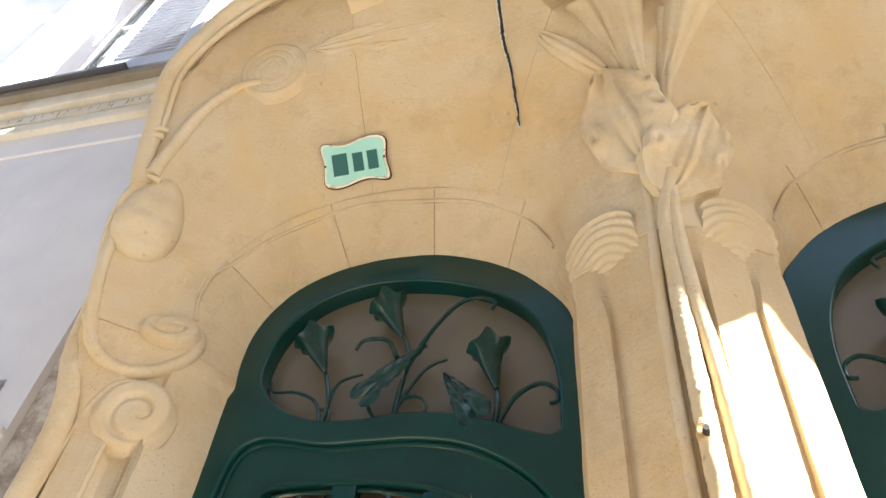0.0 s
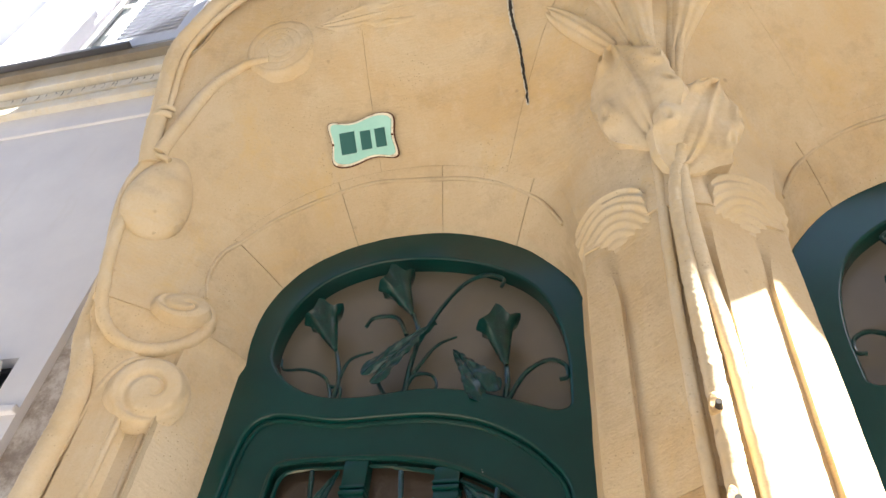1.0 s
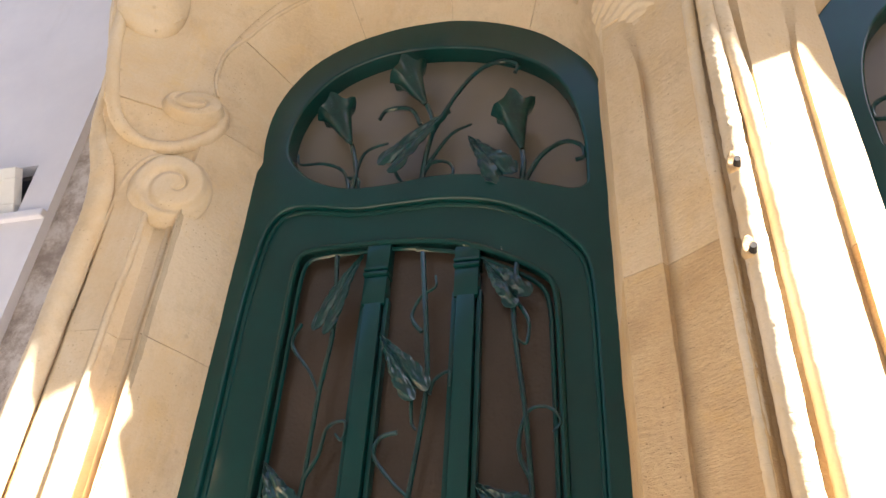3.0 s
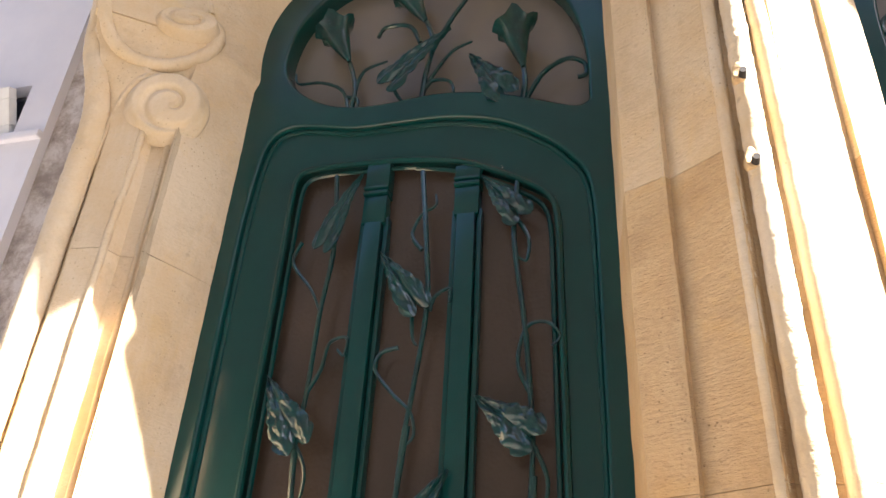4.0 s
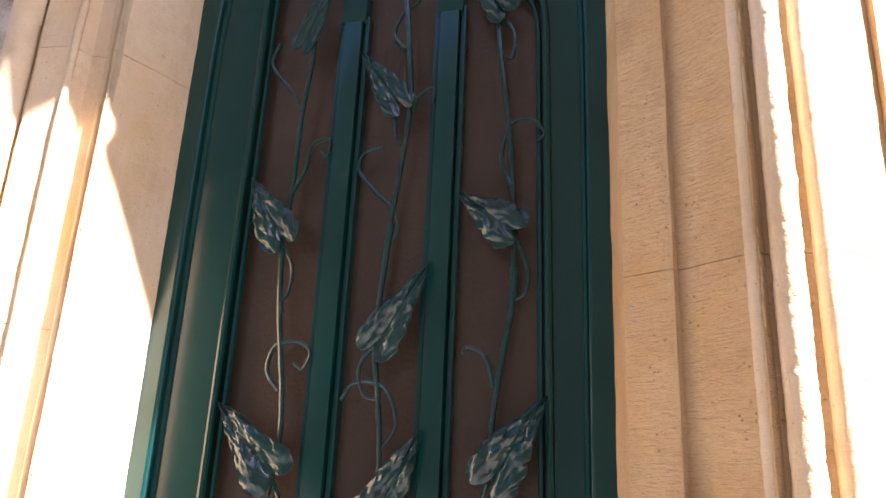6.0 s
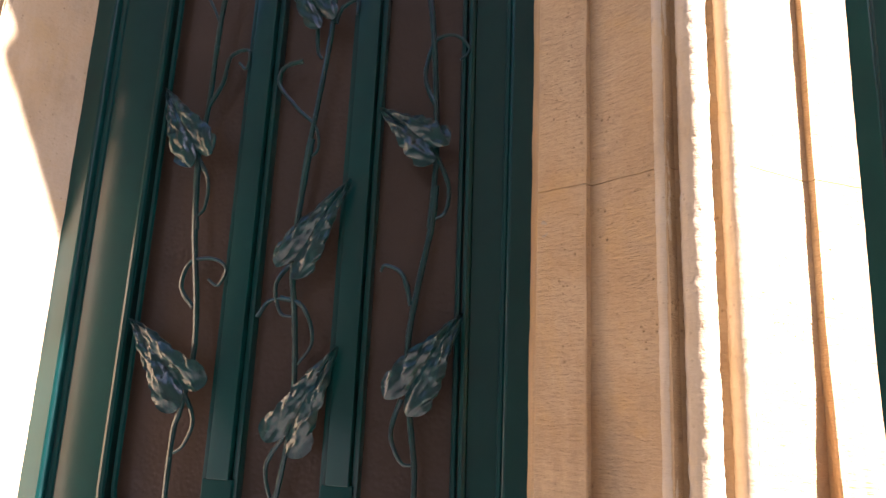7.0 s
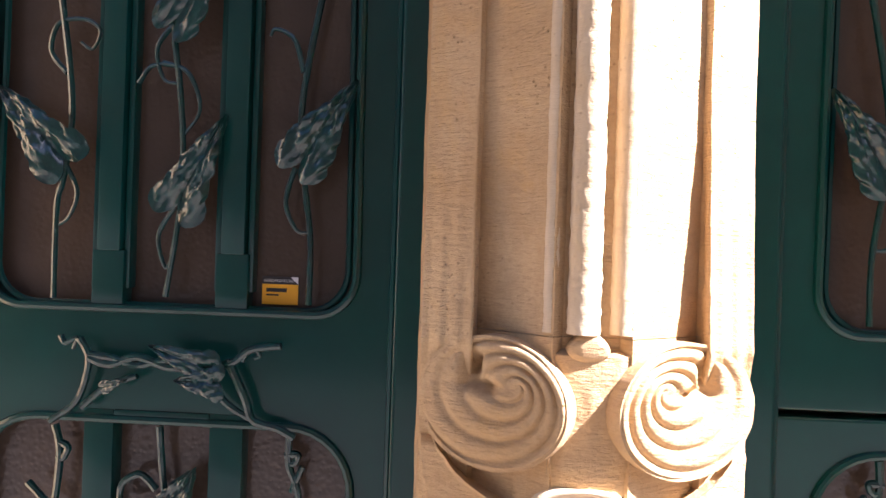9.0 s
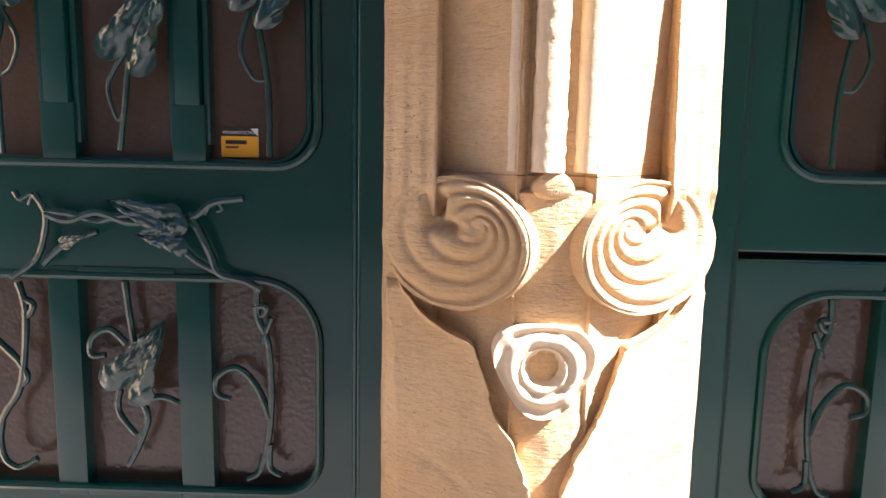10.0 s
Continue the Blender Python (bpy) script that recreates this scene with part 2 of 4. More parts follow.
def plate(name, loops, y, thick, mat, parent, bevel=0.004, label=""):
    """A board in the plane of the doors, cut to the outline loops[0] with the holes loops[1:], its front face at y."""
    cu = bpy.data.curves.new(name, "CURVE")
    cu.dimensions, cu.fill_mode = "2D", "BOTH"
    cu.extrude, cu.bevel_depth, cu.bevel_resolution, cu.offset = thick / 2 - bevel, bevel, 2, -bevel
    for loop in loops:
        sp = cu.splines.new("POLY")
        sp.points.add(len(loop) - 1)
        for k, q in enumerate(loop):
            sp.points[k].co = (q[0], q[1], 0, 1)
        sp.use_cyclic_u = True
    tmp = new(name, cu)
    me = bpy.data.meshes.new_from_object(tmp.evaluated_get(bpy.context.evaluated_depsgraph_get()))
    bpy.data.objects.remove(tmp)
    bpy.data.curves.remove(cu)
    me.transform(Matrix.Translation((0, y + thick / 2, 0)) @ Matrix.Rotation(radians(90), 4, "X"))
    me.materials.clear()
    me.materials.append(mat)
    ob = new(name, me)
    ob.parent = parent
    return tagged(ob, label) if label else ob


def rounded(x0, x1, z0, z1, r, n=8):
    """A rectangle with the corner radii r = (bottom left, bottom right, top right, top left)."""
    out = []
    for (cx, cz, a0), rad in zip(((x0, z0, 180), (x1, z0, 270), (x1, z1, 0), (x0, z1, 90)), r):
        px = cx + rad * (1 if cx == x0 else -1)
        pz = cz + rad * (1 if cz == z0 else -1)
        for k in range(n + 1):
            a = radians(a0 + 90 * k / n)
            out.append((px + rad * math.cos(a), pz + rad * math.sin(a)))
    return out


def thing(name, label, category="", kind="", group=""):
    return tagged(new(name), label, category, group, kind)


# ---- the carved surround of a doorway ----
CENTRE = 0.636
ARCH = [(-0.572, 3.13), (-0.582, 3.25), (-0.555, 3.39), (-0.48, 3.50), (-0.375, 3.57), (-0.25, 3.605), (-0.12, 3.61), (0.01, 3.59), (0.13, 3.54), (0.23, 3.475), (0.31, 3.39), (0.36, 3.32), (0.38, 3.26)]
_arch = smooth_line(ARCH, 8)
OPENING = [Vector((-0.585, z)) for z in np.arange(0.0, 3.12, 0.02)] + _arch + [Vector((0.376, z)) for z in np.arange(3.24, -0.01, -0.02)]
_run = [0.0]
for _a, _b in zip(OPENING, OPENING[1:]):
    _run.append(_run[-1] + (_b - _a).length)
LENGTH = _run[-1]


def opening_at(s):
    i = min(max(int(np.searchsorted(_run, s)) - 1, 0), len(_run) - 2)
    k = (s - _run[i]) / max(_run[i + 1] - _run[i], 1e-6)
    return OPENING[i].lerp(OPENING[i + 1], k)


def nearest_run(x, z):
    return _run[min(range(len(OPENING)), key=lambda i: (OPENING[i] - Vector((x, z))).length)]


def outward(s):
    d = opening_at(min(s + 0.09, LENGTH)) - opening_at(max(s - 0.09, 0))
    d.normalize()
    return Vector((-d.y, d.x))


# cross-sections: distance out from the opening, and how far forward
SECTIONS = [
    (0.0, [(0, -.02), (.03, -.11), (.072, -.212), (.080, -.180), (.140, -.198), (.152, -.243), (.232, -.252), (.255, -.235), (.30, -.22), (.345, -.06)]),
    (2.80, [(0, -.02), (.03, -.11), (.072, -.212), (.080, -.180), (.140, -.198), (.152, -.243), (.232, -.252), (.255, -.235), (.30, -.22), (.345, -.06)]),
    (nearest_run(-.582, 3.22), [(0, -.02), (.04, -.10), (.09, -.18), (.11, -.20), (.15, -.235), (.2, -.275), (.27, -.33), (.31, -.36), (.335, -.33), (.37, -.06)]),
    (nearest_run(-.52, 3.45), [(0, -.02), (.05, -.09), (.11, -.165), (.14, -.19), (.18, -.235), (.25, -.305), (.33, -.39), (.39, -.45), (.42, -.44), (.46, -.06)]),
    (nearest_run(-.44, 3.53), [(0, -.02), (.05, -.085), (.12, -.165), (.142, -.19), (.19, -.238), (.27, -.305), (.37, -.38), (.46, -.44), (.68, -.54), (.76, -.06)]),
    (nearest_run(-.36, 3.57), [(0, -.02), (.05, -.085), (.125, -.165), (.145, -.19), (.2, -.24), (.27, -.305), (.38, -.39), (.50, -.47), (.86, -.60), (.95, -.06)]),
    (nearest_run(-.12, 3.61), [(0, -.02), (.05, -.08), (.125, -.165), (.145, -.19), (.2, -.245), (.27, -.315), (.38, -.42), (.52, -.54), (.85, -.72), (.98, -.3)]),
    (nearest_run(.22, 3.48), [(0, -.02), (.05, -.085), (.11, -.155), (.14, -.185), (.19, -.23), (.26, -.30), (.36, -.38), (.46, -.45), (.55, -.50), (.8, -.55)]),
    (nearest_run(.372, 3.28), [(0, -.02), (.012, -.1), (.024, -.2), (.03, -.24), (.06, -.258), (.1, -.275), (.15, -.315), (.2, -.35), (.25, -.365), (.3, -.375)]),
    (nearest_run(.376, 2.95), [(0, -.02), (.012, -.1), (.02, -.19), (.026, -.24), (.10, -.282), (.107, -.270), (.18, -.328), (.209, -.353), (.222, -.337), (.28, -.338)]),
    (LENGTH, [(0, -.02), (.012, -.1), (.02, -.19), (.026, -.24), (.10, -.282), (.107, -.270), (.18, -.328), (.209, -.353), (.222, -.337), (.28, -.338)]),
]
STEPS = [2, 3, 2, 5, 3, 7, 4, 5, 6]


def section_at(s):
    for (s0, a), (s1, b) in zip(SECTIONS, SECTIONS[1:]):
        if s <= s1 + 1e-9:
            k = (s - s0) / max(s1 - s0, 1e-6)
            k = k * k * (3 - 2 * k)
            return [(p[0] + (q[0] - p[0]) * k, p[1] + (q[1] - p[1]) * k) for p, q in zip(a, b)]
    return SECTIONS[-1][1]


def surround_row(s, sink=0.0, rough=0.0):
    """The points of the surround across its section at s, stopped at the middle of the pier."""
    e, n = opening_at(s), outward(s)
    sec = section_at(s)
    row = []
    stop = None
    for (a, b, c) in zip(sec, sec[1:], STEPS):
        dr, dy = b[0] - a[0], b[1] - a[1]
        ln = math.hypot(dr, dy) or 1
        for k in range(c + 1 if b is sec[-1] else c):
            t = k / c
            r, y = a[0] + dr * t - dy / ln * sink, a[1] + dy * t + dr / ln * sink
            p = Vector((e.x + n.x * r, y, e.y + n.y * r))
            if rough:
                w = noise.noise(p * 9) * 0.0022 + noise.noise(p * 34) * 0.0010
                p += w * rough * Vector((n.x * dy / ln, -dr / ln, n.y * dy / ln))
            if stop is None and p.x > CENTRE:
                q = row[-1]
                f = (CENTRE - q.x) / max(p.x - q.x, 1e-6)
                stop = q.lerp(p, min(max(f, 0), 1))
            row.append(stop.copy() if stop else p)
    return row


def surround_mesh(s0, s1, step, sink=0.0, rough=1.0, lip=0.0, c0=0, c1=99):
    count = max(2, int((s1 - s0) / step))
    rows = []
    if lip:
        rows.append(surround_row(s0, lip))
    for i in range(count + 1):
        s = s0 + (s1 - s0) * i / count
        rows.append(surround_row(s, sink, rough))
    if lip:
        rows.append(surround_row(s1, lip))
    rows = [r[c0:c1] for r in rows]
    bm = bmesh.new()
    grid = [[bm.verts.new(p) for p in row] for row in rows]
    for a, b in zip(grid, grid[1:]):
        for k in range(len(a) - 1):
            quad = (a[k], a[k + 1], b[k + 1], b[k])
            if len({tuple(v.co) for v in quad}) == 4 and (quad[0].co - quad[1].co).length > 1e-6:
                bm.faces.new(quad)
            elif (a[k].co - a[k + 1].co).length > 1e-6 or (b[k].co - b[k + 1].co).length > 1e-6:
                tri = [a[k], a[k + 1], b[k + 1]] if (a[k].co - a[k + 1].co).length > 1e-6 else [a[k], b[k + 1], b[k]]
                bm.faces.new(tri)
    bmesh.ops.remove_doubles(bm, verts=bm.verts, dist=1e-6)
    bmesh.ops.delete(bm, geom=[v for v in bm.verts if not v.link_faces], context="VERTS")
    return bm


def doorway(name):
    wall = finish(surround_mesh(0, LENGTH, 0.04, 0.0045, 0.0), name, MORTAR)
    tagged(wall, "cream limestone door surround flaring into a carved hood", "wall", kind="structure")
    spring_l, spring_r = nearest_run(-.575, 3.15), nearest_run(.376, 3.2)
    jambs = [[0.0, 0.62, 1.26, 1.88, 2.49, spring_l], [spring_r] + [nearest_run(.376, z) for z in (2.50, 1.944, 1.375, 0.72)] + [LENGTH]]
    for joints in jambs:
        for a, b in zip(joints, joints[1:]):
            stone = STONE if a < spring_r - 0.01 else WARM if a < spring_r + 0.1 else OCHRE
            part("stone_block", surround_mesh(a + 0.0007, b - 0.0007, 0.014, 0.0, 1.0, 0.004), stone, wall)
    # voussoirs of the arch, and the broad stones of the hood behind them
    ring = [spring_l, nearest_run(-.525, 3.44), nearest_run(-.31, 3.59), nearest_run(-.03, 3.6), nearest_run(.2, 3.5), spring_r]
    for a, b in zip(ring, ring[1:]):
        part("voussoir", surround_mesh(a + 0.0010, b - 0.0010, 0.012, 0.0, 1.0, 0.004, 0, 8), STONE, wall)
    field = [spring_l, nearest_run(-.20, 3.605), nearest_run(.13, 3.54), spring_r]
    for a, b in zip(field, field[1:]):
        part("hood_stone", surround_mesh(a + 0.0003, b - 0.0003, 0.012, -0.004, 1.0, 0.002, 7, 99), STONE, wall)
    return wall


wall_left = doorway("wall_facade")


# ---- ground, street and the plain walls that close it ----
tagged(finish(box(-60, 60, -60, 0.6, -0.4, -0.12), "ground", ASPHALT, smooth=False), "dark grey asphalt street", "ground", kind="structure")
tagged(finish(box(-40, 40, -2.6, 0.6, -0.3, 0.0, 0.01), "pavement", PAVING, smooth=False), "grey stone pavement with a kerb", "pavement", kind="structure")
tagged(finish(box(-30, 30, -13, -12, -0.12, 15), "wall_opposite", STREET, smooth=False), "plain limestone house front across the street", "wall", kind="structure")
# the right wall is out of view, set forward to keep sun off the right door
tagged(finish(box(1.97, 14, -0.46, 0.5, 0, 12), "wall_right", STONE, smooth=False), "plain cream limestone wall, set forward to shade the right door", "wall", kind="structure")
# unseen slabs added over the hoods, fronts bowed out to cast the shadow edges
def hood_slab(front, z0, z1):
    bm = bmesh.new()
    edge = [(front[0][0], 0.0)] + front + [(front[-1][0], 0.0)]
    lo = [bm.verts.new((x, y, z0)) for x, y in edge]
    hi = [bm.verts.new((x, y, z1)) for x, y in edge]
    bm.faces.new(lo), bm.faces.new(hi)
    for k in range(len(edge)):
        j = (k + 1) % len(edge)
        bm.faces.new((lo[k], lo[j], hi[j], hi[k]))
    tagged(finish(bm, "hood_slab", STONE, smooth=False), "added limestone slab out of view, shading the front below the hood", "hood", kind="structure")


hood_slab([(-0.25, -0.735), (-0.05, -0.81), (0.2, -0.85), (0.33, -0.84), (0.43, -0.815), (0.55, -0.80), (0.65, -0.795), (0.78, -0.785), (0.93, -0.80), (1.03, -0.74), (1.24, -0.69)], 4.25, 4.42)
hood_slab([(1.40, -0.62), (1.6, -0.66), (1.75, -0.70), (1.9, -0.77), (2.10, -0.785)], 4.42, 5.1)
tagged(finish(box(-0.93, 1.97, -0.05, 0.5, 4.35, 12), "wall_upper", STONE, smooth=False), "plain cream limestone upper wall", "wall", kind="structure")
# unseen blocks added above the doors to keep sun off hood and neighbour
for _x0, _x1, _y in ((-0.93, 1.4, -0.90), (1.401, 1.96, -0.82)):
    tagged(finish(box(_x0, _x1, _y, -0.06, 5.12, 6.2, 0.01), "wall_bay", STONE, smooth=False), "added limestone block out of view, shading the hood and the neighbour", "wall", kind="structure")
tagged(finish(box(-0.93, 1.97, 0.12, 0.5, 0, 4.34), "wall_inner", STREET, smooth=False), "plain wall behind the doors", "wall", kind="structure")


# ---- the doors ----
DOOR_AXIS = 0.66


def mirrored(loop):
    return [(2 * DOOR_AXIS - x, z) for x, z in loop][::-1]


def door(name, label, flip, split):
    d = tagged(new(name), label, "door", kind="structure")
    m = mirrored if flip else (lambda q: [tuple(p) for p in q])
    sgn = -1 if flip else 1
    ax = (lambda x: 2 * DOOR_AXIS - x) if flip else (lambda x: x)
    outer = [(-0.63, 0.02)] + [(-0.63, 3.1)] + [(x * 1.06 + 0.005, z + 0.045) for x, z in ARCH[1:-1]] + [(0.43, 3.2), (0.43, 0.02)]
    fan = smooth_line([(-0.505, 3.19), (-0.495, 3.29), (-0.455, 3.38), (-0.375, 3.46), (-0.25, 3.505), (-0.12, 3.505), (0.02, 3.475), (0.15, 3.415), (0.25, 3.325), (0.305, 3.21), (0.33, 3.08), (0.332, 2.95), (0.328, 2.918), (0.30, 2.908), (0.25, 2.925), (0.15, 2.965), (0.04, 2.995), (-0.07, 3.005), (-0.2, 2.995), (-0.32, 3.005), (-0.42, 3.055), (-0.48, 3.12)], 4, True)
    leaf_edge = smooth_line([(-0.542, 2.4), (-0.54, 2.65), (-0.525, 2.85), (-0.5, 2.93), (-0.45, 2.955), (-0.37, 2.945), (-0.27, 2.925), (-0.14, 2.925), (-0.02, 2.922), (0.1, 2.895), (0.2, 2.84), (0.28, 2.765), (0.325, 2.67), (0.332, 2.4)], 6)
    leaf_hole = [(-0.542, 0.07)] + [tuple(p) for p in leaf_edge] + [(0.332, 0.07)]
    part_frame = plate("door_frame", [m(outer), m(fan), m(leaf_hole)], -0.028, 0.08, GREEN, d, 0.008)
    # the leaf with its two glazed openings
    up = smooth_line([(-0.425, 2.6), (-0.424, 2.75), (-0.41, 2.808), (-0.36, 2.822), (-0.27, 2.822), (-0.14, 2.818), (0.0, 2.797), (0.1, 2.757), (0.2, 2.697), (0.24, 2.65), (0.25, 2.58)], 5)
    upper = [tuple(p) for p in up] + rounded(-0.43, 0.262, 1.364, 2.5, (0.075, 0.075, 0, 0), 8)[:18][::-1]
    lower = rounded(-0.435, 0.262, 0.757, 1.163, (0.07, 0.07, 0.115, 0.115), 8)
    inner = [(x * 1.0 + (0.004 if x < 0 else -0.004), z - 0.004) for x, z in [tuple(p) for p in leaf_edge]]
    if split:
        plate("upper_leaf", [m(inner + [(0.328, 1.234), (-0.538, 1.234)]), m(upper)], -0.004, 0.05, GREEN, d, 0.005)
        plate("lower_leaf", [m(rounded(-0.538, 0.328, 0.074, 1.222, (0, 0, 0, 0), 1)), m(lower)], -0.004, 0.05, GREEN, d, 0.005)
    else:
        plate("door_leaf", [m(inner + [(0.328, 0.074), (-0.538, 0.074)]), m(upper), m(lower)], -0.004, 0.05, GREEN, d, 0.005)
    part("door_backing", box(*sorted((ax(-0.56), ax(0.35))), 0.06, 0.075, 0.07, 2.94), DARK, d)
    # raised beads along the glass and round the leaf
    for nm, loop, r, y, closed in (("glazing_bead", upper, 0.008, -0.006, True), ("glazing_bead", lower, 0.008, -0.006, True), ("leaf_moulding", inner + [(0.328, 2.0), (0.328, 1.24), (0.328, 0.08), (-0.538, 0.08), (-0.538, 1.24), (-0.538, 2.0)], 0.008, -0.003, True)):
        line = [Vector((x, y, z)) for x, z in m(loop)]
        part(nm, tube(line, r, sides=8, closed=closed), GREEN, d)
    inset = [(x + (0.018 if x < -0.085 else -0.018), z + (0.006 if z < 1.5 else -0.016)) for x, z in upper]
    part("glazing_bead", tube([Vector((x, 0.008, z)) for x, z in m(inset)], 0.006, sides=6, closed=True), GREEN, d)
    # panes of hammered glass
    for x0, x1, z0, z1 in ((-0.46, 0.29, 1.35, 2.86), (-0.46, 0.29, 0.73, 1.2), (-0.54, 0.36, 2.88, 3.54)):
        part("pane", box(*sorted((ax(x0), ax(x1))), 0.03, 0.038, z0, z1), PANE if z0 < 2.8 else LIT_FAN_PANE, d, "brown hammered glass" if z0 < 2.8 else "dull grey-brown fanlight glass, paled for the sky it reflects")
    # glazing bars with their stepped heads and feet
    for x0 in (-0.2275, 0.003):
        for w, z0, z1, y in ((0.062, 2.745, 2.822 if x0 < -0.1 else 2.782, -0.0065), (0.064, 2.735, 2.744, -0.014), (0.060, 2.7305, 2.7345, -0.0055), (0.064, 2.72, 2.73, -0.014), (0.060, 2.64, 2.7195, -0.0065), (0.044, 1.468, 2.642, -0.0085), (0.06, 1.355, 1.47, -0.0065)):
            c = ax(x0 + 0.031)
            part("glazing_bar", box(c - w / 2, c + w / 2, y, 0.032, z0, z1, 0.004), GREEN, d)
        c = ax(x0 + 0.031)
        part("glazing_bar", box(c - 0.036, c - 0.0245, 0.004, 0.032, 1.4, 2.66, 0.003), GREEN, d)
        part("glazing_bar", box(c + 0.0245, c + 0.036, 0.004, 0.032, 1.4, 2.66, 0.003), GREEN, d)
    for x0, x1 in ((-0.232, -0.176), (0.002, 0.064)):
        part("glazing_bar", box(*sorted((ax(x0), ax(x1))), -0.0065, 0.032, 0.74, 1.18, 0.004), GREEN, d)
    for z in (1.172, 0.75):
        part("rail_bead", box(*sorted((ax(-0.176), ax(0.002))), -0.008, 0.03, z - 0.008, z + 0.008, 0.003), GREEN, d)
    part("bottom_panel", box(*sorted((ax(-0.43), ax(0.25))), -0.014, 0.0, 0.2, 0.62, 0.006), GREEN, d)
    return d


door_left = door("door_1", "dark green glossy door with wrought-iron arum vines over brown glass", False, False)
door_right = door("door_2", "dark green glossy door, twin of its neighbour, split at the rail", True, True)


# ---- wrought iron ----
def place_iron(bm, name, owner, label=""):
    """Links an iron piece under the left door, or mirrored under the right one."""
    if owner is door_right:
        for v in bm.verts:
            v.co.x = 2 * DOOR_AXIS - v.co.x
    return part(name, bm, IRON, owner, label)


GRILLES = {"upper_grille": (-0.006, (door_left, door_right)), "fan_grille": (-0.010, (door_left, door_right)), "lower_grille": (-0.006, (door_left, door_right)), "rail_garland": (-0.034, (door_left,))}


def rod(grille, pts, r):
    y, owners = GRILLES[grille]
    r *= 1.4 if grille == "fan_grille" else 1.2
    line = smooth_line([(x, y + 0.006 * math.sin(7 * z + 3 * x), z) for x, z in pts], 7)
    for o in owners:
        thick = r > 0.0065
        place_iron(tube(line, r, r * 0.8 if thick else r * 0.5, 8, ripple=0.05), "vine_stem" if thick else "tendril", o)


def iron_leaf(grille, pts, width):
    y0, owners = GRILLES[grille]
    base, tip = Vector((pts[0][0], y0 - 0.022, pts[0][1])), Vector((pts[1][0], y0 - 0.03, pts[1][1]))
    axis = tip - base
    length = axis.length
    axis.normalize()
    side = axis.cross(Vector((0, -1, 0))).normalized()
    face = side.cross(axis).normalized()
    if face.y > 0:
        face = -face
    seed = pts[0][0] * 37 + pts[0][1] * 11
    nu, nv = 44, 26
    for o in owners:
        bm = bmesh.new()
        layers = []
        for lift in (0.0, -0.0025):
            grid = []
            for i in range(nu + 1):
                t = i / nu
                w = width * 0.74 * (1 - t) ** 0.82 * (0.94 + 0.06 * math.sin(9 * t + seed))
                row = []
                for j in range(nv + 1):
                    v = 2 * j / nv - 1
                    av = abs(v)
                    along = t - 0.17 * (1 - t) ** 4 * math.sin(math.pi * min(1, av)) ** 0.7
                    rib = 5.0 * (t - 0.30 * av) + 0.15 * math.sin(seed)
                    quilt = abs(math.sin(math.pi * rib)) ** 0.7 * min(1, 2.2 * av) * (1 - 0.5 * t)
                    relief_h = width * (0.042 * quilt - 0.035 * math.exp(-(v / 0.10) ** 2) + 0.10 * noise.noise(Vector((2.6 * v, 6 * t, seed))) + 0.035 * noise.noise(Vector((7 * v, 15 * t, seed))))
                    curl = 0.05 * length * math.sin(math.pi * t) + 0.10 * width * av * (1 - t) - 0.10 * width * av ** 5
                    edge = 1 + 0.045 * math.sin(2 * math.pi * rib + seed) + 0.025 * math.sin(57 * t + seed)
                    p = base + axis * (length * along) + side * (w * v * edge) + face * (relief_h + curl + lift - 0.006)
                    row.append(bm.verts.new(p))
                grid.append(row)
            layers.append(grid)
        for grid in layers:
            for a, b in zip(grid, grid[1:]):
                for k in range(nv):
                    if (a[k].co - b[k + 1].co).length > 1e-6:
                        bm.faces.new((a[k], a[k + 1], b[k + 1], b[k]))
        f, g = layers
        for i in range(nu):
            for k in (0, nv):
                bm.faces.new((f[i][k], f[i + 1][k], g[i + 1][k], g[i][k]))
        for k in range(nv):
            bm.faces.new((f[0][k], f[0][k + 1], g[0][k + 1], g[0][k]))
        bmesh.ops.remove_doubles(bm, verts=bm.verts, dist=1e-5)
        place_iron(bm, "iron_leaf", o)


def iron_flower(grille, pts):
    """A forged arum cup: a cone with a flared, torn rim and one raised tip."""
    y0, owners = GRILLES[grille]
    base, top = Vector((pts[0][0], y0 - 0.008, pts[0][1])), Vector((pts[1][0], y0 - 0.035, pts[1][1]))
    axis = top - base
    length = axis.length
    axis.normalize()
    side = axis.cross(Vector((0, -1, 0))).normalized()
    face = side.cross(axis)
    for o in owners:
        bm = bmesh.new()
        rings = []
        n = 28
        for shell in (1.0, 0.9):
            steps = range(10) if shell == 1.0 else range(9, 1, -1)
            for i in steps:
                t = i / 9
                ring = []
                for k in range(n):
                    a = 2 * math.pi * k / n
                    r = (0.006 + 0.037 * t ** 0.95 + (0.014 if i == 9 else 0.004 if i == 8 else 0)) * shell
                    r *= 1 + (0.16 * math.sin(3 * a + 1) + 0.08 * math.sin(7 * a)) * t ** 3
                    up = 0.007 * (math.sin(2 * a + 0.6) + 0.9 * math.sin(6 * a)) * t ** 6 + (0.036 * max(0, math.cos(a - 1.4)) ** 8) * t ** 4
                    ring.append(bm.verts.new(base + axis * (length * 0.78 * t + up) + side * (r * math.cos(a)) + face * (r * math.sin(a))))
                rings.append(ring)
        for p, q in zip(rings, rings[1:]):
            for k in range(n):
                bm.faces.new((p[k], p[(k + 1) % n], q[(k + 1) % n], q[k]))
        bm.faces.new(rings[0])
        place_iron(bm, "iron_flower", o)


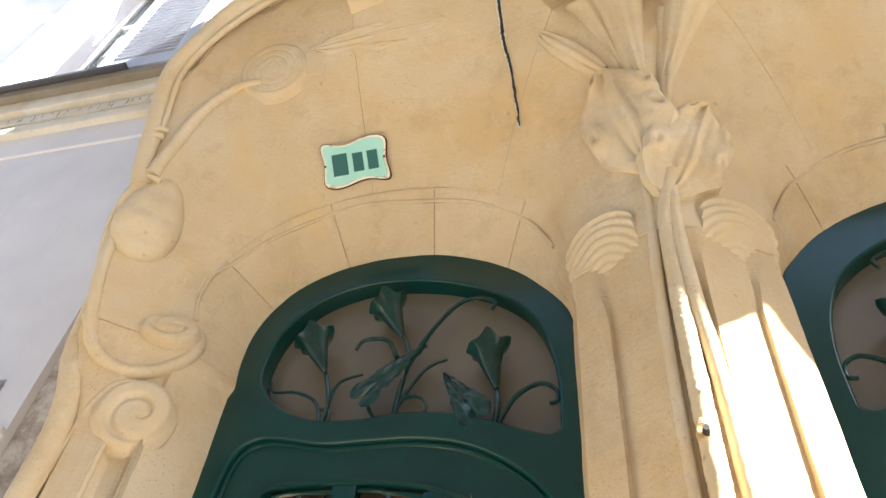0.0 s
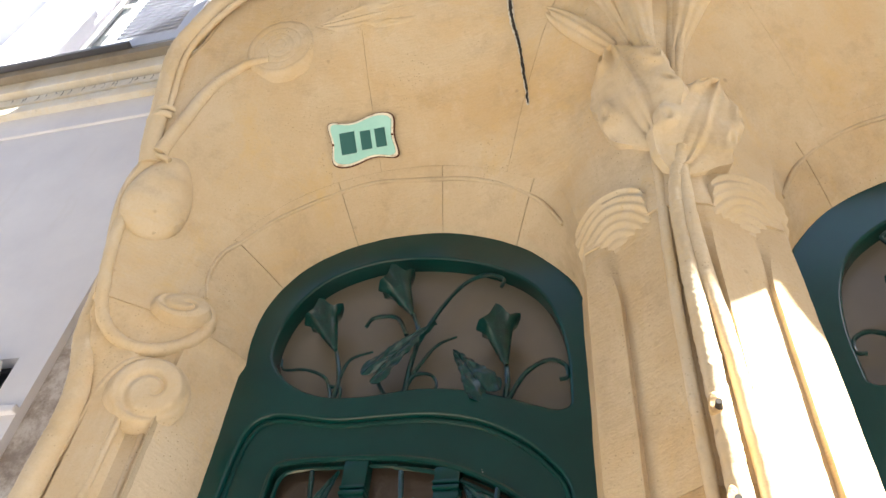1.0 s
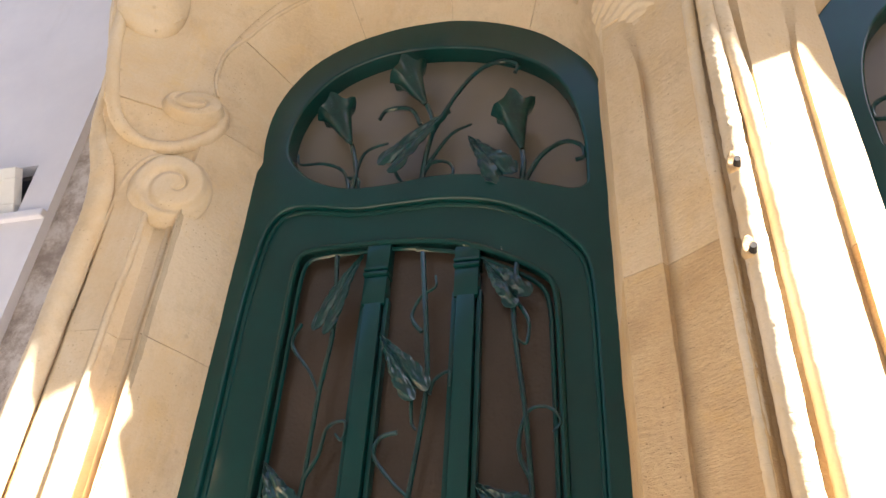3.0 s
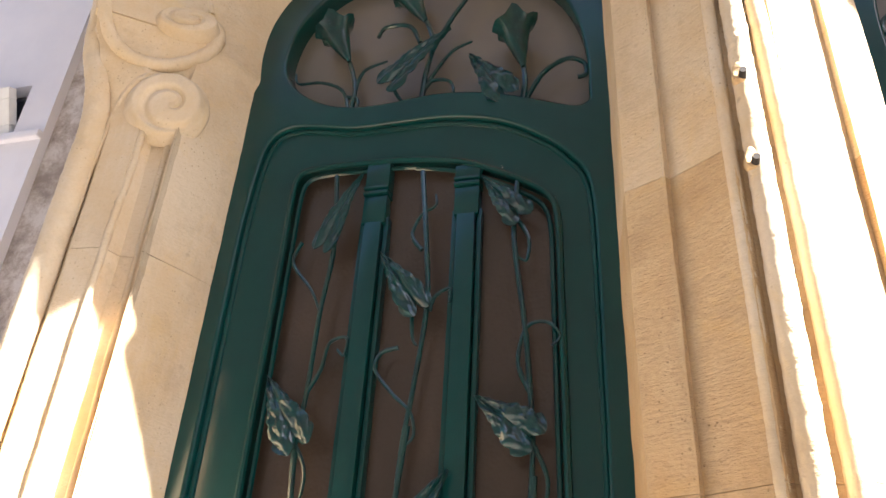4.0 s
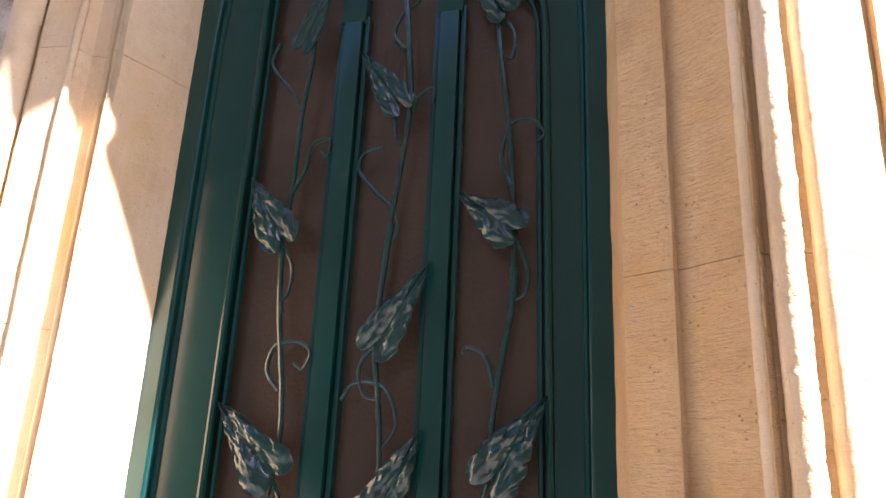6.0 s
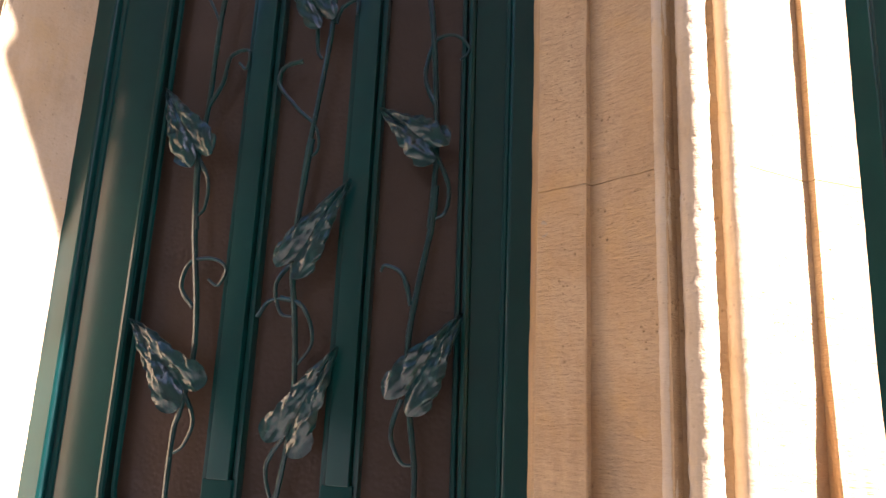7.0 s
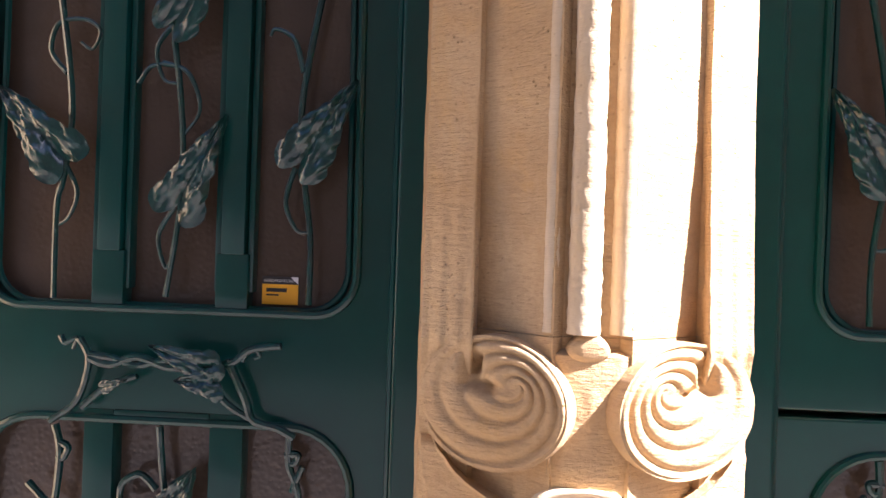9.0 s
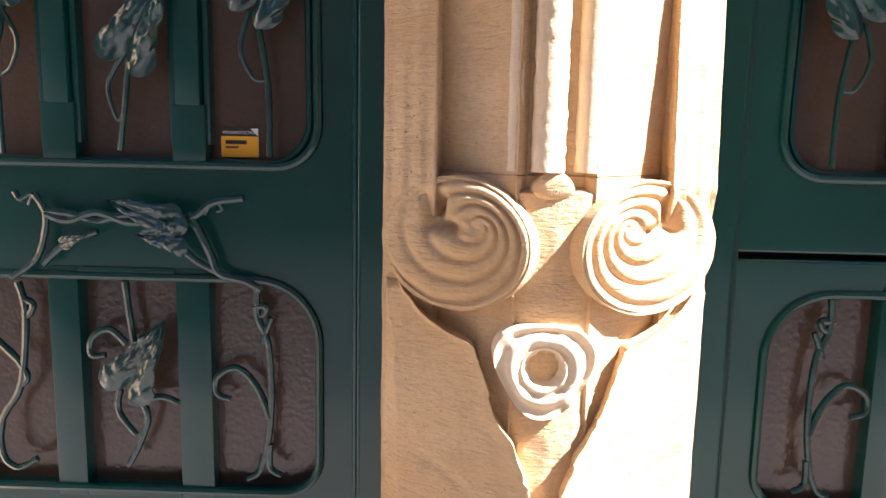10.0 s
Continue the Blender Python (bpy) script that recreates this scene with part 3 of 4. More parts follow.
rod("upper_grille", [(-0.308, 2.791), (-0.286, 2.579), (-0.300, 2.414), (-0.308, 2.221), (-0.318, 2.083), (-0.299, 1.950)], 0.0055)
rod("upper_grille", [(-0.316, 2.094), (-0.304, 1.956), (-0.277, 1.795), (-0.270, 1.695), (-0.283, 1.597), (-0.295, 1.544), (-0.299, 1.378)], 0.0055)
rod("upper_grille", [(-0.372, 2.598), (-0.387, 2.544), (-0.330, 2.468), (-0.303, 2.414)], 0.0045)
rod("upper_grille", [(-0.308, 2.221), (-0.281, 2.272), (-0.268, 2.332), (-0.228, 2.343), (-0.230, 2.302), (-0.248, 2.317)], 0.0045)
rod("upper_grille", [(-0.327, 2.120), (-0.290, 2.058), (-0.288, 2.000), (-0.301, 1.978)], 0.0045)
rod("upper_grille", [(-0.282, 1.789), (-0.314, 1.829), (-0.302, 1.880), (-0.254, 1.888), (-0.225, 1.868), (-0.237, 1.834), (-0.259, 1.846)], 0.0045)
rod("upper_grille", [(-0.287, 1.635), (-0.257, 1.576), (-0.270, 1.529), (-0.291, 1.512)], 0.0045)
rod("upper_grille", [(-0.080, 2.777), (-0.053, 2.548), (-0.044, 2.401), (-0.064, 2.218), (-0.080, 2.097), (-0.086, 1.963)], 0.0055)
rod("upper_grille", [(-0.071, 2.139), (-0.085, 1.997), (-0.087, 1.872), (-0.074, 1.783), (-0.062, 1.675), (-0.062, 1.560), (-0.087, 1.388)], 0.0055)
rod("upper_grille", [(-0.065, 2.549), (-0.091, 2.591), (-0.074, 2.644), (-0.040, 2.671), (-0.042, 2.704)], 0.0045)
rod("upper_grille", [(-0.037, 2.394), (-0.026, 2.427), (0.006, 2.445), (0.008, 2.410)], 0.0045)
rod("upper_grille", [(-0.078, 2.405), (-0.073, 2.336), (-0.062, 2.315)], 0.0045)
rod("upper_grille", [(-0.103, 2.312), (-0.142, 2.301), (-0.152, 2.263), (-0.108, 2.208), (-0.067, 2.168), (-0.057, 2.120), (-0.076, 2.097)], 0.0045)
rod("upper_grille", [(-0.082, 1.889), (-0.117, 1.839), (-0.103, 1.783), (-0.077, 1.774)], 0.0045)
rod("upper_grille", [(-0.105, 1.811), (-0.058, 1.794), (-0.033, 1.729), (-0.060, 1.681)], 0.0045)
rod("upper_grille", [(-0.148, 1.772), (-0.128, 1.803), (-0.099, 1.810)], 0.0045)
rod("upper_grille", [(-0.073, 1.550), (-0.102, 1.498), (-0.089, 1.442), (-0.078, 1.453)], 0.0045)
rod("upper_grille", [(0.156, 2.719), (0.149, 2.565), (0.172, 2.366), (0.183, 2.225), (0.188, 2.086), (0.180, 1.949)], 0.0055)
rod("upper_grille", [(0.190, 2.035), (0.185, 1.957), (0.163, 1.826), (0.152, 1.720), (0.162, 1.606), (0.177, 1.497), (0.177, 1.383)], 0.0055)
rod("upper_grille", [(0.148, 2.625), (0.182, 2.560), (0.178, 2.502), (0.159, 2.512)], 0.0045)
rod("upper_grille", [(0.183, 2.201), (0.160, 2.264), (0.178, 2.339), (0.219, 2.350), (0.248, 2.319), (0.230, 2.296)], 0.0045)
rod("upper_grille", [(0.191, 2.092), (0.215, 2.034), (0.211, 1.984), (0.188, 1.968)], 0.0045)
rod("upper_grille", [(0.153, 1.799), (0.134, 1.858), (0.100, 1.877), (0.090, 1.864)], 0.0045)
rod("upper_grille", [(0.145, 1.626), (0.130, 1.565), (0.151, 1.516), (0.175, 1.512)], 0.0045)
iron_leaf("upper_grille", [(-0.306, 2.595), (-0.228, 2.773)], 0.05)
iron_leaf("upper_grille", [(-0.067, 2.409), (-0.161, 2.544)], 0.06)
iron_leaf("upper_grille", [(0.160, 2.619), (0.079, 2.720)], 0.06)
iron_leaf("upper_grille", [(-0.312, 2.114), (-0.395, 2.253)], 0.075)
iron_leaf("upper_grille", [(0.184, 2.108), (0.075, 2.190)], 0.075)
iron_leaf("upper_grille", [(-0.078, 1.884), (0.026, 2.043)], 0.07)
iron_leaf("upper_grille", [(-0.282, 1.633), (-0.403, 1.763)], 0.08)
iron_leaf("upper_grille", [(-0.063, 1.555), (0.022, 1.716)], 0.075)
iron_leaf("upper_grille", [(0.157, 1.636), (0.256, 1.782)], 0.08)
rod("fan_grille", [(-0.303, 2.981), (-0.293, 3.073), (-0.318, 3.175)], 0.006)
rod("fan_grille", [(-0.301, 2.990), (-0.330, 3.078), (-0.396, 3.119), (-0.467, 3.128), (-0.482, 3.167)], 0.0045)
rod("fan_grille", [(-0.293, 3.073), (-0.271, 3.139), (-0.206, 3.160)], 0.0045)
rod("fan_grille", [(-0.317, 3.053), (-0.284, 3.043), (-0.283, 3.000), (-0.303, 2.999)], 0.0045)
rod("fan_grille", [(-0.101, 2.976), (-0.094, 3.086), (-0.078, 3.202), (-0.106, 3.295)], 0.006)
rod("fan_grille", [(-0.114, 3.207), (-0.150, 3.275), (-0.219, 3.285), (-0.241, 3.253)], 0.005)
rod("fan_grille", [(-0.083, 3.162), (-0.017, 3.296), (0.046, 3.382), (0.111, 3.408), (0.158, 3.384), (0.153, 3.352)], 0.005)
rod("fan_grille", [(-0.084, 3.066), (-0.026, 3.154), (0.033, 3.181)], 0.0045)
rod("fan_grille", [(-0.104, 3.013), (-0.076, 3.065), (-0.029, 3.059), (-0.014, 3.020), (-0.041, 3.006)], 0.0045)
rod("fan_grille", [(-0.189, 3.076), (-0.151, 3.009), (-0.103, 3.004)], 0.0045)
rod("fan_grille", [(0.165, 2.946), (0.174, 3.016), (0.169, 3.080)], 0.006)
rod("fan_grille", [(0.177, 2.962), (0.221, 3.037), (0.280, 3.071), (0.322, 3.051), (0.328, 3.014), (0.306, 3.008)], 0.005)
iron_leaf("fan_grille", [(-0.179, 3.075), (-0.025, 3.224)], 0.06)
iron_leaf("fan_grille", [(0.122, 2.983), (0.030, 3.117)], 0.07)
iron_flower("fan_grille", [(-0.316, 3.171), (-0.378, 3.306)])
iron_flower("fan_grille", [(-0.103, 3.279), (-0.174, 3.416)])
iron_flower("fan_grille", [(0.172, 3.061), (0.143, 3.214)])
rod("lower_grille", [(-0.092, 1.152), (-0.082, 1.059), (-0.069, 0.995)], 0.006)
rod("lower_grille", [(-0.076, 0.941), (-0.057, 0.899), (-0.075, 0.843), (-0.096, 0.804)], 0.006)
rod("lower_grille", [(-0.093, 1.037), (-0.124, 1.063), (-0.156, 1.046), (-0.158, 1.014), (-0.132, 1.015)], 0.006)
rod("lower_grille", [(-0.108, 0.951), (-0.110, 0.908), (-0.079, 0.865)], 0.006)
rod("lower_grille", [(-0.071, 0.931), (-0.029, 0.938), (0.001, 0.928)], 0.006)
rod("lower_grille", [(0.149, 1.154), (0.148, 1.097), (0.168, 1.035), (0.171, 0.907), (0.153, 0.808), (0.126, 0.785)], 0.006)
rod("lower_grille", [(0.168, 0.853), (0.169, 0.809), (0.190, 0.793)], 0.006)
rod("lower_grille", [(0.169, 0.902), (0.146, 0.960), (0.110, 0.996), (0.073, 0.979), (0.072, 0.947), (0.098, 0.937)], 0.006)
rod("lower_grille", [(0.157, 1.045), (0.163, 1.066), (0.174, 1.092)], 0.006)
rod("lower_grille", [(-0.288, 1.147), (-0.276, 1.085), (-0.290, 0.956), (-0.327, 0.889), (-0.331, 0.822), (-0.305, 0.795), (-0.266, 0.814)], 0.006)
rod("lower_grille", [(-0.333, 1.040), (-0.292, 0.999), (-0.278, 0.967), (-0.296, 0.950)], 0.006)
rod("lower_grille", [(0.141, 1.112), (0.164, 1.113), (0.158, 1.097), (0.143, 1.099)], 0.006)
rod("lower_grille", [(-0.280, 1.116), (-0.262, 1.106), (-0.271, 1.085), (-0.281, 1.090)], 0.006)
iron_leaf("lower_grille", [(-0.088, 0.963), (-0.013, 1.088)], 0.075)
rod("rail_garland", [(-0.267, 1.314), (-0.258, 1.300), (-0.237, 1.310), (-0.244, 1.290)], 0.005)
rod("rail_garland", [(-0.232, 1.310), (-0.214, 1.276), (-0.222, 1.226), (-0.240, 1.190), (-0.283, 1.159)], 0.006)
rod("rail_garland", [(-0.224, 1.186), (-0.176, 1.227), (-0.124, 1.246)], 0.006)
rod("rail_garland", [(-0.214, 1.276), (-0.174, 1.265), (-0.123, 1.280), (-0.063, 1.264), (-0.003, 1.272), (0.047, 1.276), (0.083, 1.302), (0.137, 1.311)], 0.007)
rod("rail_garland", [(-0.214, 1.281), (-0.173, 1.277), (-0.123, 1.266), (-0.063, 1.277), (-0.003, 1.261), (0.047, 1.281)], 0.006)
rod("rail_garland", [(0.047, 1.272), (0.075, 1.213), (0.089, 1.178), (0.134, 1.165), (0.164, 1.150)], 0.007)
rod("rail_garland", [(0.006, 1.241), (0.045, 1.202), (0.089, 1.178)], 0.006)
rod("rail_garland", [(0.067, 1.282), (0.078, 1.300), (0.093, 1.302), (0.099, 1.292), (0.089, 1.287)], 0.005)
iron_leaf("rail_garland", [(0.011, 1.269), (-0.094, 1.305)], 0.045)
iron_leaf("rail_garland", [(0.031, 1.245), (-0.045, 1.246)], 0.05)
iron_leaf("rail_garland", [(-0.174, 1.227), (-0.130, 1.244)], 0.018)


# ---- carved stone on the surround ----
def frame_at(origin, right, up):
    """Axes for a relief: right, up and out of the stone."""
    u = Vector(right).normalized()
    v = (Vector(up) - Vector(up).dot(u) * u).normalized()
    n = u.cross(v)
    if n.y > 0:
        n = -n
    return Vector(origin), u, v, n


def relief(name, fr, parent, shape, nu=28, nv=40, mat=None, label=""):
    """A relief from shape(a, b) -> (x, y, height), a and b from 0 to 1."""
    o, u, v, n = fr
    bm = bmesh.new()
    grid = []
    for i in range(nv + 1):
        row = []
        for j in range(nu + 1):
            x, y, h = shape(j / nu, i / nv)
            p = o + u * x + v * y + n * h
            p += n * (noise.noise(p * 14) * 0.0025 + noise.noise(p * 45) * 0.0012)
            row.append(bm.verts.new(p))
        grid.append(row)
    for a, b in zip(grid, grid[1:]):
        for k in range(nu):
            bm.faces.new((a[k], a[k + 1], b[k + 1], b[k]))
    bmesh.ops.remove_doubles(bm, verts=bm.verts, dist=1e-5)
    bmesh.ops.dissolve_degenerate(bm, edges=bm.edges[:], dist=1e-6)
    return part(name, bm, mat or CARVED, parent, label, angle=60)


def volute(fr, parent, radius, depth, turns, hand, groove=0.004, squash=1.0, label="", arms=1, eye=(0.0, 0.0), soft=0.11, mat=None):
    """A spiral scroll: a drum whose face carries a winding groove."""
    def shape(a, b):
        ang = 2 * math.pi * a
        r = min(b * 1.12, 1.0)
        ph = (turns * r ** 0.8 - hand * arms * a) % 1.0
        wave = 1 - 2.2 * math.exp(-((ph - 0.5) / 0.13) ** 2)
        h = depth * (1 - 0.25 * r ** 2) + groove * wave * min(1, 4 * r) * (1 if r < 0.97 else 0)
        if b > 1 - soft:
            k = (b - 1 + soft) / soft
            k = k * k * (3 - 2 * k)
            h = h * (1 - k) - 0.02 * k
        rr = radius * r * (1 + 0.03 * math.sin(ang + 0.7))
        return rr * math.cos(ang) + radius * eye[0] * (1 - r), rr * squash * math.sin(ang) + radius * eye[1] * (1 - r), h
    return relief("volute", fr, parent, shape, 96, 80, mat, label)


def carved_leaf(name, base, tip, width, depth, parent, normal, bend=0.0, lobes=0.10, seed=0.0):
    """A fleshy leaf with a sunk midrib, rolled edges and a nicked outline."""
    b, t = Vector(base), Vector(tip)
    v = (t - b)
    length = v.length
    v.normalize()
    n = (Vector(normal) - Vector(normal).dot(v) * v).normalized()
    u = v.cross(n)

    def shape(a, c):
        s = 2 * a - 1
        w = width * 0.5 * min(1, (c / 0.32) ** 0.55) * (1 - max(0, (c - 0.45) / 0.55) ** 3) ** 0.5 * (1 + lobes * math.sin(15 * c + seed + 2 * s) + 0.6 * lobes * math.sin(33 * c + 3 * seed))
        x = w * s + bend * length * (c * c)
        y = length * (c + 0.05 * math.cos(2.2 * s) - 0.05)
        h = depth * (0.75 + 0.25 * math.sin(math.pi * c)) * (1 - 0.45 * abs(s) ** 2)
        h += 0.45 * depth * math.exp(-((s - 0.25 * (1 - c)) / 0.09) ** 2) * (1 - 0.6 * c) - 0.12 * depth * math.exp(-((abs(s) - 0.22) / 0.1) ** 2)
        h += 0.22 * depth * noise.noise(Vector((3 * s + seed, 4 * c, seed)))
        for k, (sc, cc) in enumerate(((0.8, 0.45), (-0.75, 0.4), (0.85, 0.72), (-0.5, 0.9))):
            q = ((s - sc) / 0.22) ** 2 + ((c - cc - 0.02 * seed) / 0.10) ** 2
            h += depth * (0.8 * math.exp(-q) - 0.7 * math.exp(-4 * q))
        if abs(s) > 0.96:
            h = -0.012
        return x, y, h
    return relief(name, (b, u, v, n), parent, shape, 48, 52)


def trumpet(name, base, tip, w0, w1, parent, normal, lip=1.0, close=0.0):
    """A half-round flower tube that widens to a rolled lip, or a closed bud where it narrows."""
    b, t = Vector(base), Vector(tip)
    v = t - b
    length = v.length
    v.normalize()
    n = (Vector(normal) - Vector(normal).dot(v) * v).normalized()
    u = v.cross(n)

    def shape(a, c):
        g = 2 * a - 1
        w = (w0 + (w1 - w0) * c ** 1.4) * 0.5
        if close:
            w = w0 * 0.5 * (0.6 + 0.6 * math.sin(math.pi * (0.15 + 0.75 * c))) * (1 - c ** 8) ** 0.5
        roll = lip * 0.16 * math.exp(-((c - 0.94) / 0.05) ** 2)
        h = w * 0.85 * math.sqrt(max(0, 1 - g * g)) * (1 + roll) + 0.004 * math.sin(9 * g + 3 * c) * (1 - abs(g))
        x = w * g * (1 + roll)
        y = length * c * (1 + 0.05 * math.sin(4 * g))
        if abs(g) > 0.97 or c > 0.985:
            h = -0.02
        return x, y, h
    return relief(name, (b, u, v, n), parent, shape, 32, 44)


def cord(name, pts, r0, r1, parent, sides=12, per=10, mat=None, rough=1.0):
    line = smooth_line(pts, per)
    bm = tube(line, r0, r1, sides)
    for w in bm.verts:
        w.co += Vector((noise.noise(w.co * 23), noise.noise(w.co * 23 + Vector((5, 0, 0))), 0)) * 0.0011 * rough
        w.co += Vector((noise.noise(w.co * 105), noise.noise(w.co * 105 + Vector((9, 0, 0))), 0)) * 0.0022 * rough
    return part(name, bm, mat or CARVED, parent, angle=60)


# scrolls at the head of the left jamb
volute(frame_at((-0.705, -0.218, 2.908), (0.9, 0.44, 0), (0, -0.05, 1)), wall_left, 0.106, 0.024, 1.7, 1, 0.0045, 1.05, eye=(0.22, 0.02), soft=0.35)
volute(frame_at((-0.708, -0.222, 3.188), (0.80, 0.56, 0.22), (-0.30, -0.08, 1)), wall_left, 0.088, 0.026, 1.5, -1, 0.0035, 0.66, eye=(0.2, 0.05), soft=0.3)
# the long tongue under the bud rolls up into the upper scroll; the jamb rolls into the lower one
cord("scroll_roll", [(-0.895, -0.395, 3.46), (-0.892, -0.375, 3.32), (-0.876, -0.35, 3.20), (-0.855, -0.318, 3.10), (-0.81, -0.28, 3.045), (-0.749, -0.24, 3.035), (-0.693, -0.195, 3.075), (-0.656, -0.16, 3.15), (-0.658, -0.155, 3.215), (-0.688, -0.192, 3.232), (-0.716, -0.226, 3.197), (-0.712, -0.222, 3.158), (-0.686, -0.2, 3.16)], 0.017, 0.022, wall_left, 16, 14)
cord("scroll_roll", [(-0.84, -0.245, 2.55), (-0.838, -0.245, 2.72), (-0.826, -0.247, 2.85), (-0.80, -0.258, 2.925), (-0.76, -0.252, 2.985), (-0.715, -0.21, 3.012), (-0.665, -0.19, 2.985), (-0.652, -0.183, 2.93), (-0.682, -0.186, 2.885), (-0.725, -0.207, 2.876)], 0.006, 0.015, wall_left, 14, 12)
cord("fillet", [(-0.734, -0.231, 2.84), (-0.735, -0.234, 2.644), (-0.736, -0.241, 2.3), (-0.736, -0.241, 0.0)], 0.009, 0.009, wall_left, 8, 24)
cord("fillet", [(-0.688, -0.186, 2.84), (-0.688, -0.186, 2.6), (-0.686, -0.187, 2.3), (-0.686, -0.187, 0.0)], 0.008, 0.008, wall_left, 8, 24)
# raised band round the arch
cord("arch_band", [(-0.674, -0.176, 3.268), (-0.688, -0.19, 3.343), (-0.674, -0.192, 3.442), (-0.632, -0.175, 3.512), (-0.547, -0.169, 3.607), (-0.399, -0.162, 3.696), (-0.253, -0.166, 3.734), (-0.098, -0.158, 3.73), (0.111, -0.159, 3.68), (0.264, -0.147, 3.583), (0.349, -0.146, 3.438)], 0.007, 0.007, wall_left, 8, 16, rough=0.5)
cord("jamb_roll", [(-0.868, -0.252, 0.0), (-0.868, -0.252, 1.4), (-0.868, -0.252, 2.6), (-0.86, -0.258, 2.82), (-0.872, -0.272, 2.95), (-0.905, -0.29, 3.08), (-0.905, -0.315, 3.25), (-0.90, -0.345, 3.45)], 0.034, 0.032, wall_left, per=24)
# rolled rim of the hood, its scroll, and the bud that it grows from
cord("hood_rim", [(-0.88, -0.445, 3.70), (-0.888, -0.49, 3.88), (-0.888, -0.548, 4.11), (-0.82, -0.58, 4.235), (-0.73, -0.61, 4.36), (-0.55, -0.66, 4.44), (-0.3, -0.72, 4.47), (-0.1, -0.76, 4.48)], 0.030, 0.05, wall_left, 16, 20)
cord("hood_rim", [(-0.868, -0.455, 3.74), (-0.852, -0.505, 3.90), (-0.845, -0.552, 4.10), (-0.78, -0.585, 4.21), (-0.68, -0.612, 4.32), (-0.5, -0.655, 4.40)], 0.009, 0.013, wall_left, per=16)
carved_leaf("ribbon", (0.06, -0.546, 4.14), (-0.40, -0.512, 4.14), 0.10, 0.012, wall_left, (-0.05, -0.85, -0.5), 0.05, 0.08, 2.6)
cord("flashing", [(-0.915, -0.43, 3.80), (-0.925, -0.47, 3.95), (-0.92, -0.52, 4.13), (-0.865, -0.55, 4.30), (-0.76, -0.58, 4.42), (-0.56, -0.63, 4.51)], 0.012, 0.022, wall_left, mat=ZINC)
cord("hood_rim", [(-0.84, -0.443, 3.66), (-0.805, -0.457, 3.785), (-0.752, -0.475, 3.947), (-0.65, -0.491, 4.045), (-0.56, -0.49, 4.06)], 0.024, 0.014, wall_left, 14, 16)
volute(frame_at((-0.53, -0.494, 4.110), (1, 0.03, 0.05), (0, -0.33, 0.94)), wall_left, 0.136, 0.020, 5.5, 1, 0.0006, soft=0.3)
def bulb(w, h, depth):
    def shape(a, b):
        ang = 2 * math.pi * a
        r = min(1, b * 1.08)
        y = h * r * math.sin(ang)
        x = w * r * math.cos(ang) * (1 - 0.25 * math.sin(ang) * r)
        d = depth * (1 - r ** 2.6) ** 0.5 + 0.0035 * math.sin(5 + y * 75) * (1 - r ** 3)
        return x, y, d if b < 0.93 else -0.015
    return shape


relief("bud", frame_at((-0.828, -0.365, 3.535), (0.74, 0.64, 0.0), (-0.15, -0.38, 0.9)), wall_left, bulb(0.094, 0.158, 0.055), 64, 40)
cord("bud_lip", [(-0.845, -0.44, 3.64), (-0.80, -0.392, 3.62), (-0.77, -0.34, 3.572), (-0.766, -0.308, 3.52), (-0.786, -0.303, 3.465)], 0.006, 0.010, wall_left, 10, 12, rough=2.0)
cord("bud_stalk", [(-0.868, -0.425, 3.63), (-0.874, -0.452, 3.69), (-0.878, -0.475, 3.76), (-0.872, -0.492, 3.82)], 0.036, 0.024, wall_left, 16, 14)
cord("bud_collar", [(-0.912, -0.455, 3.775), (-0.895, -0.493, 3.782), (-0.862, -0.502, 3.80), (-0.838, -0.482, 3.815)], 0.010, 0.012, wall_left, 10, 14, rough=1.6)
cord("bud_collar", [(-0.908, -0.462, 3.80), (-0.888, -0.50, 3.812), (-0.855, -0.505, 3.83), (-0.835, -0.485, 3.845)], 0.009, 0.009, wall_left, 10, 14, rough=1.6)
cord("bud_seam", [(-0.905, -0.375, 3.545), (-0.878, -0.432, 3.565), (-0.835, -0.425, 3.572), (-0.79, -0.372, 3.565), (-0.765, -0.335, 3.55)], 0.006, 0.005, wall_left, 8, 14)
cord("bud_sepal", [(-0.868, -0.36, 3.40), (-0.848, -0.378, 3.428), (-0.820, -0.368, 3.425), (-0.806, -0.338, 3.395)], 0.007, 0.006, wall_left, 8, 10)
cord("bud_sepal", [(-0.788, -0.325, 3.415), (-0.772, -0.322, 3.445), (-0.758, -0.312, 3.475)], 0.006, 0.008, wall_left, 8, 10)
cord("bud_collar", [(-0.90, -0.40, 3.655), (-0.87, -0.44, 3.65), (-0.835, -0.445, 3.645), (-0.80, -0.43, 3.63)], 0.010, 0.009, wall_left)
# curling scroll feet of the pier, and the band that winds into each
def pier_y(x):
    """How far forward the shaft of the pier stands at x."""
    if x > CENTRE:
        x = 2 * CENTRE - x
    return float(np.interp(x, (0.388, 0.402, 0.476, 0.483, 0.556, 0.585, 0.598, 0.636), (-0.19, -0.24, -0.282, -0.270, -0.328, -0.353, -0.338, -0.338)))


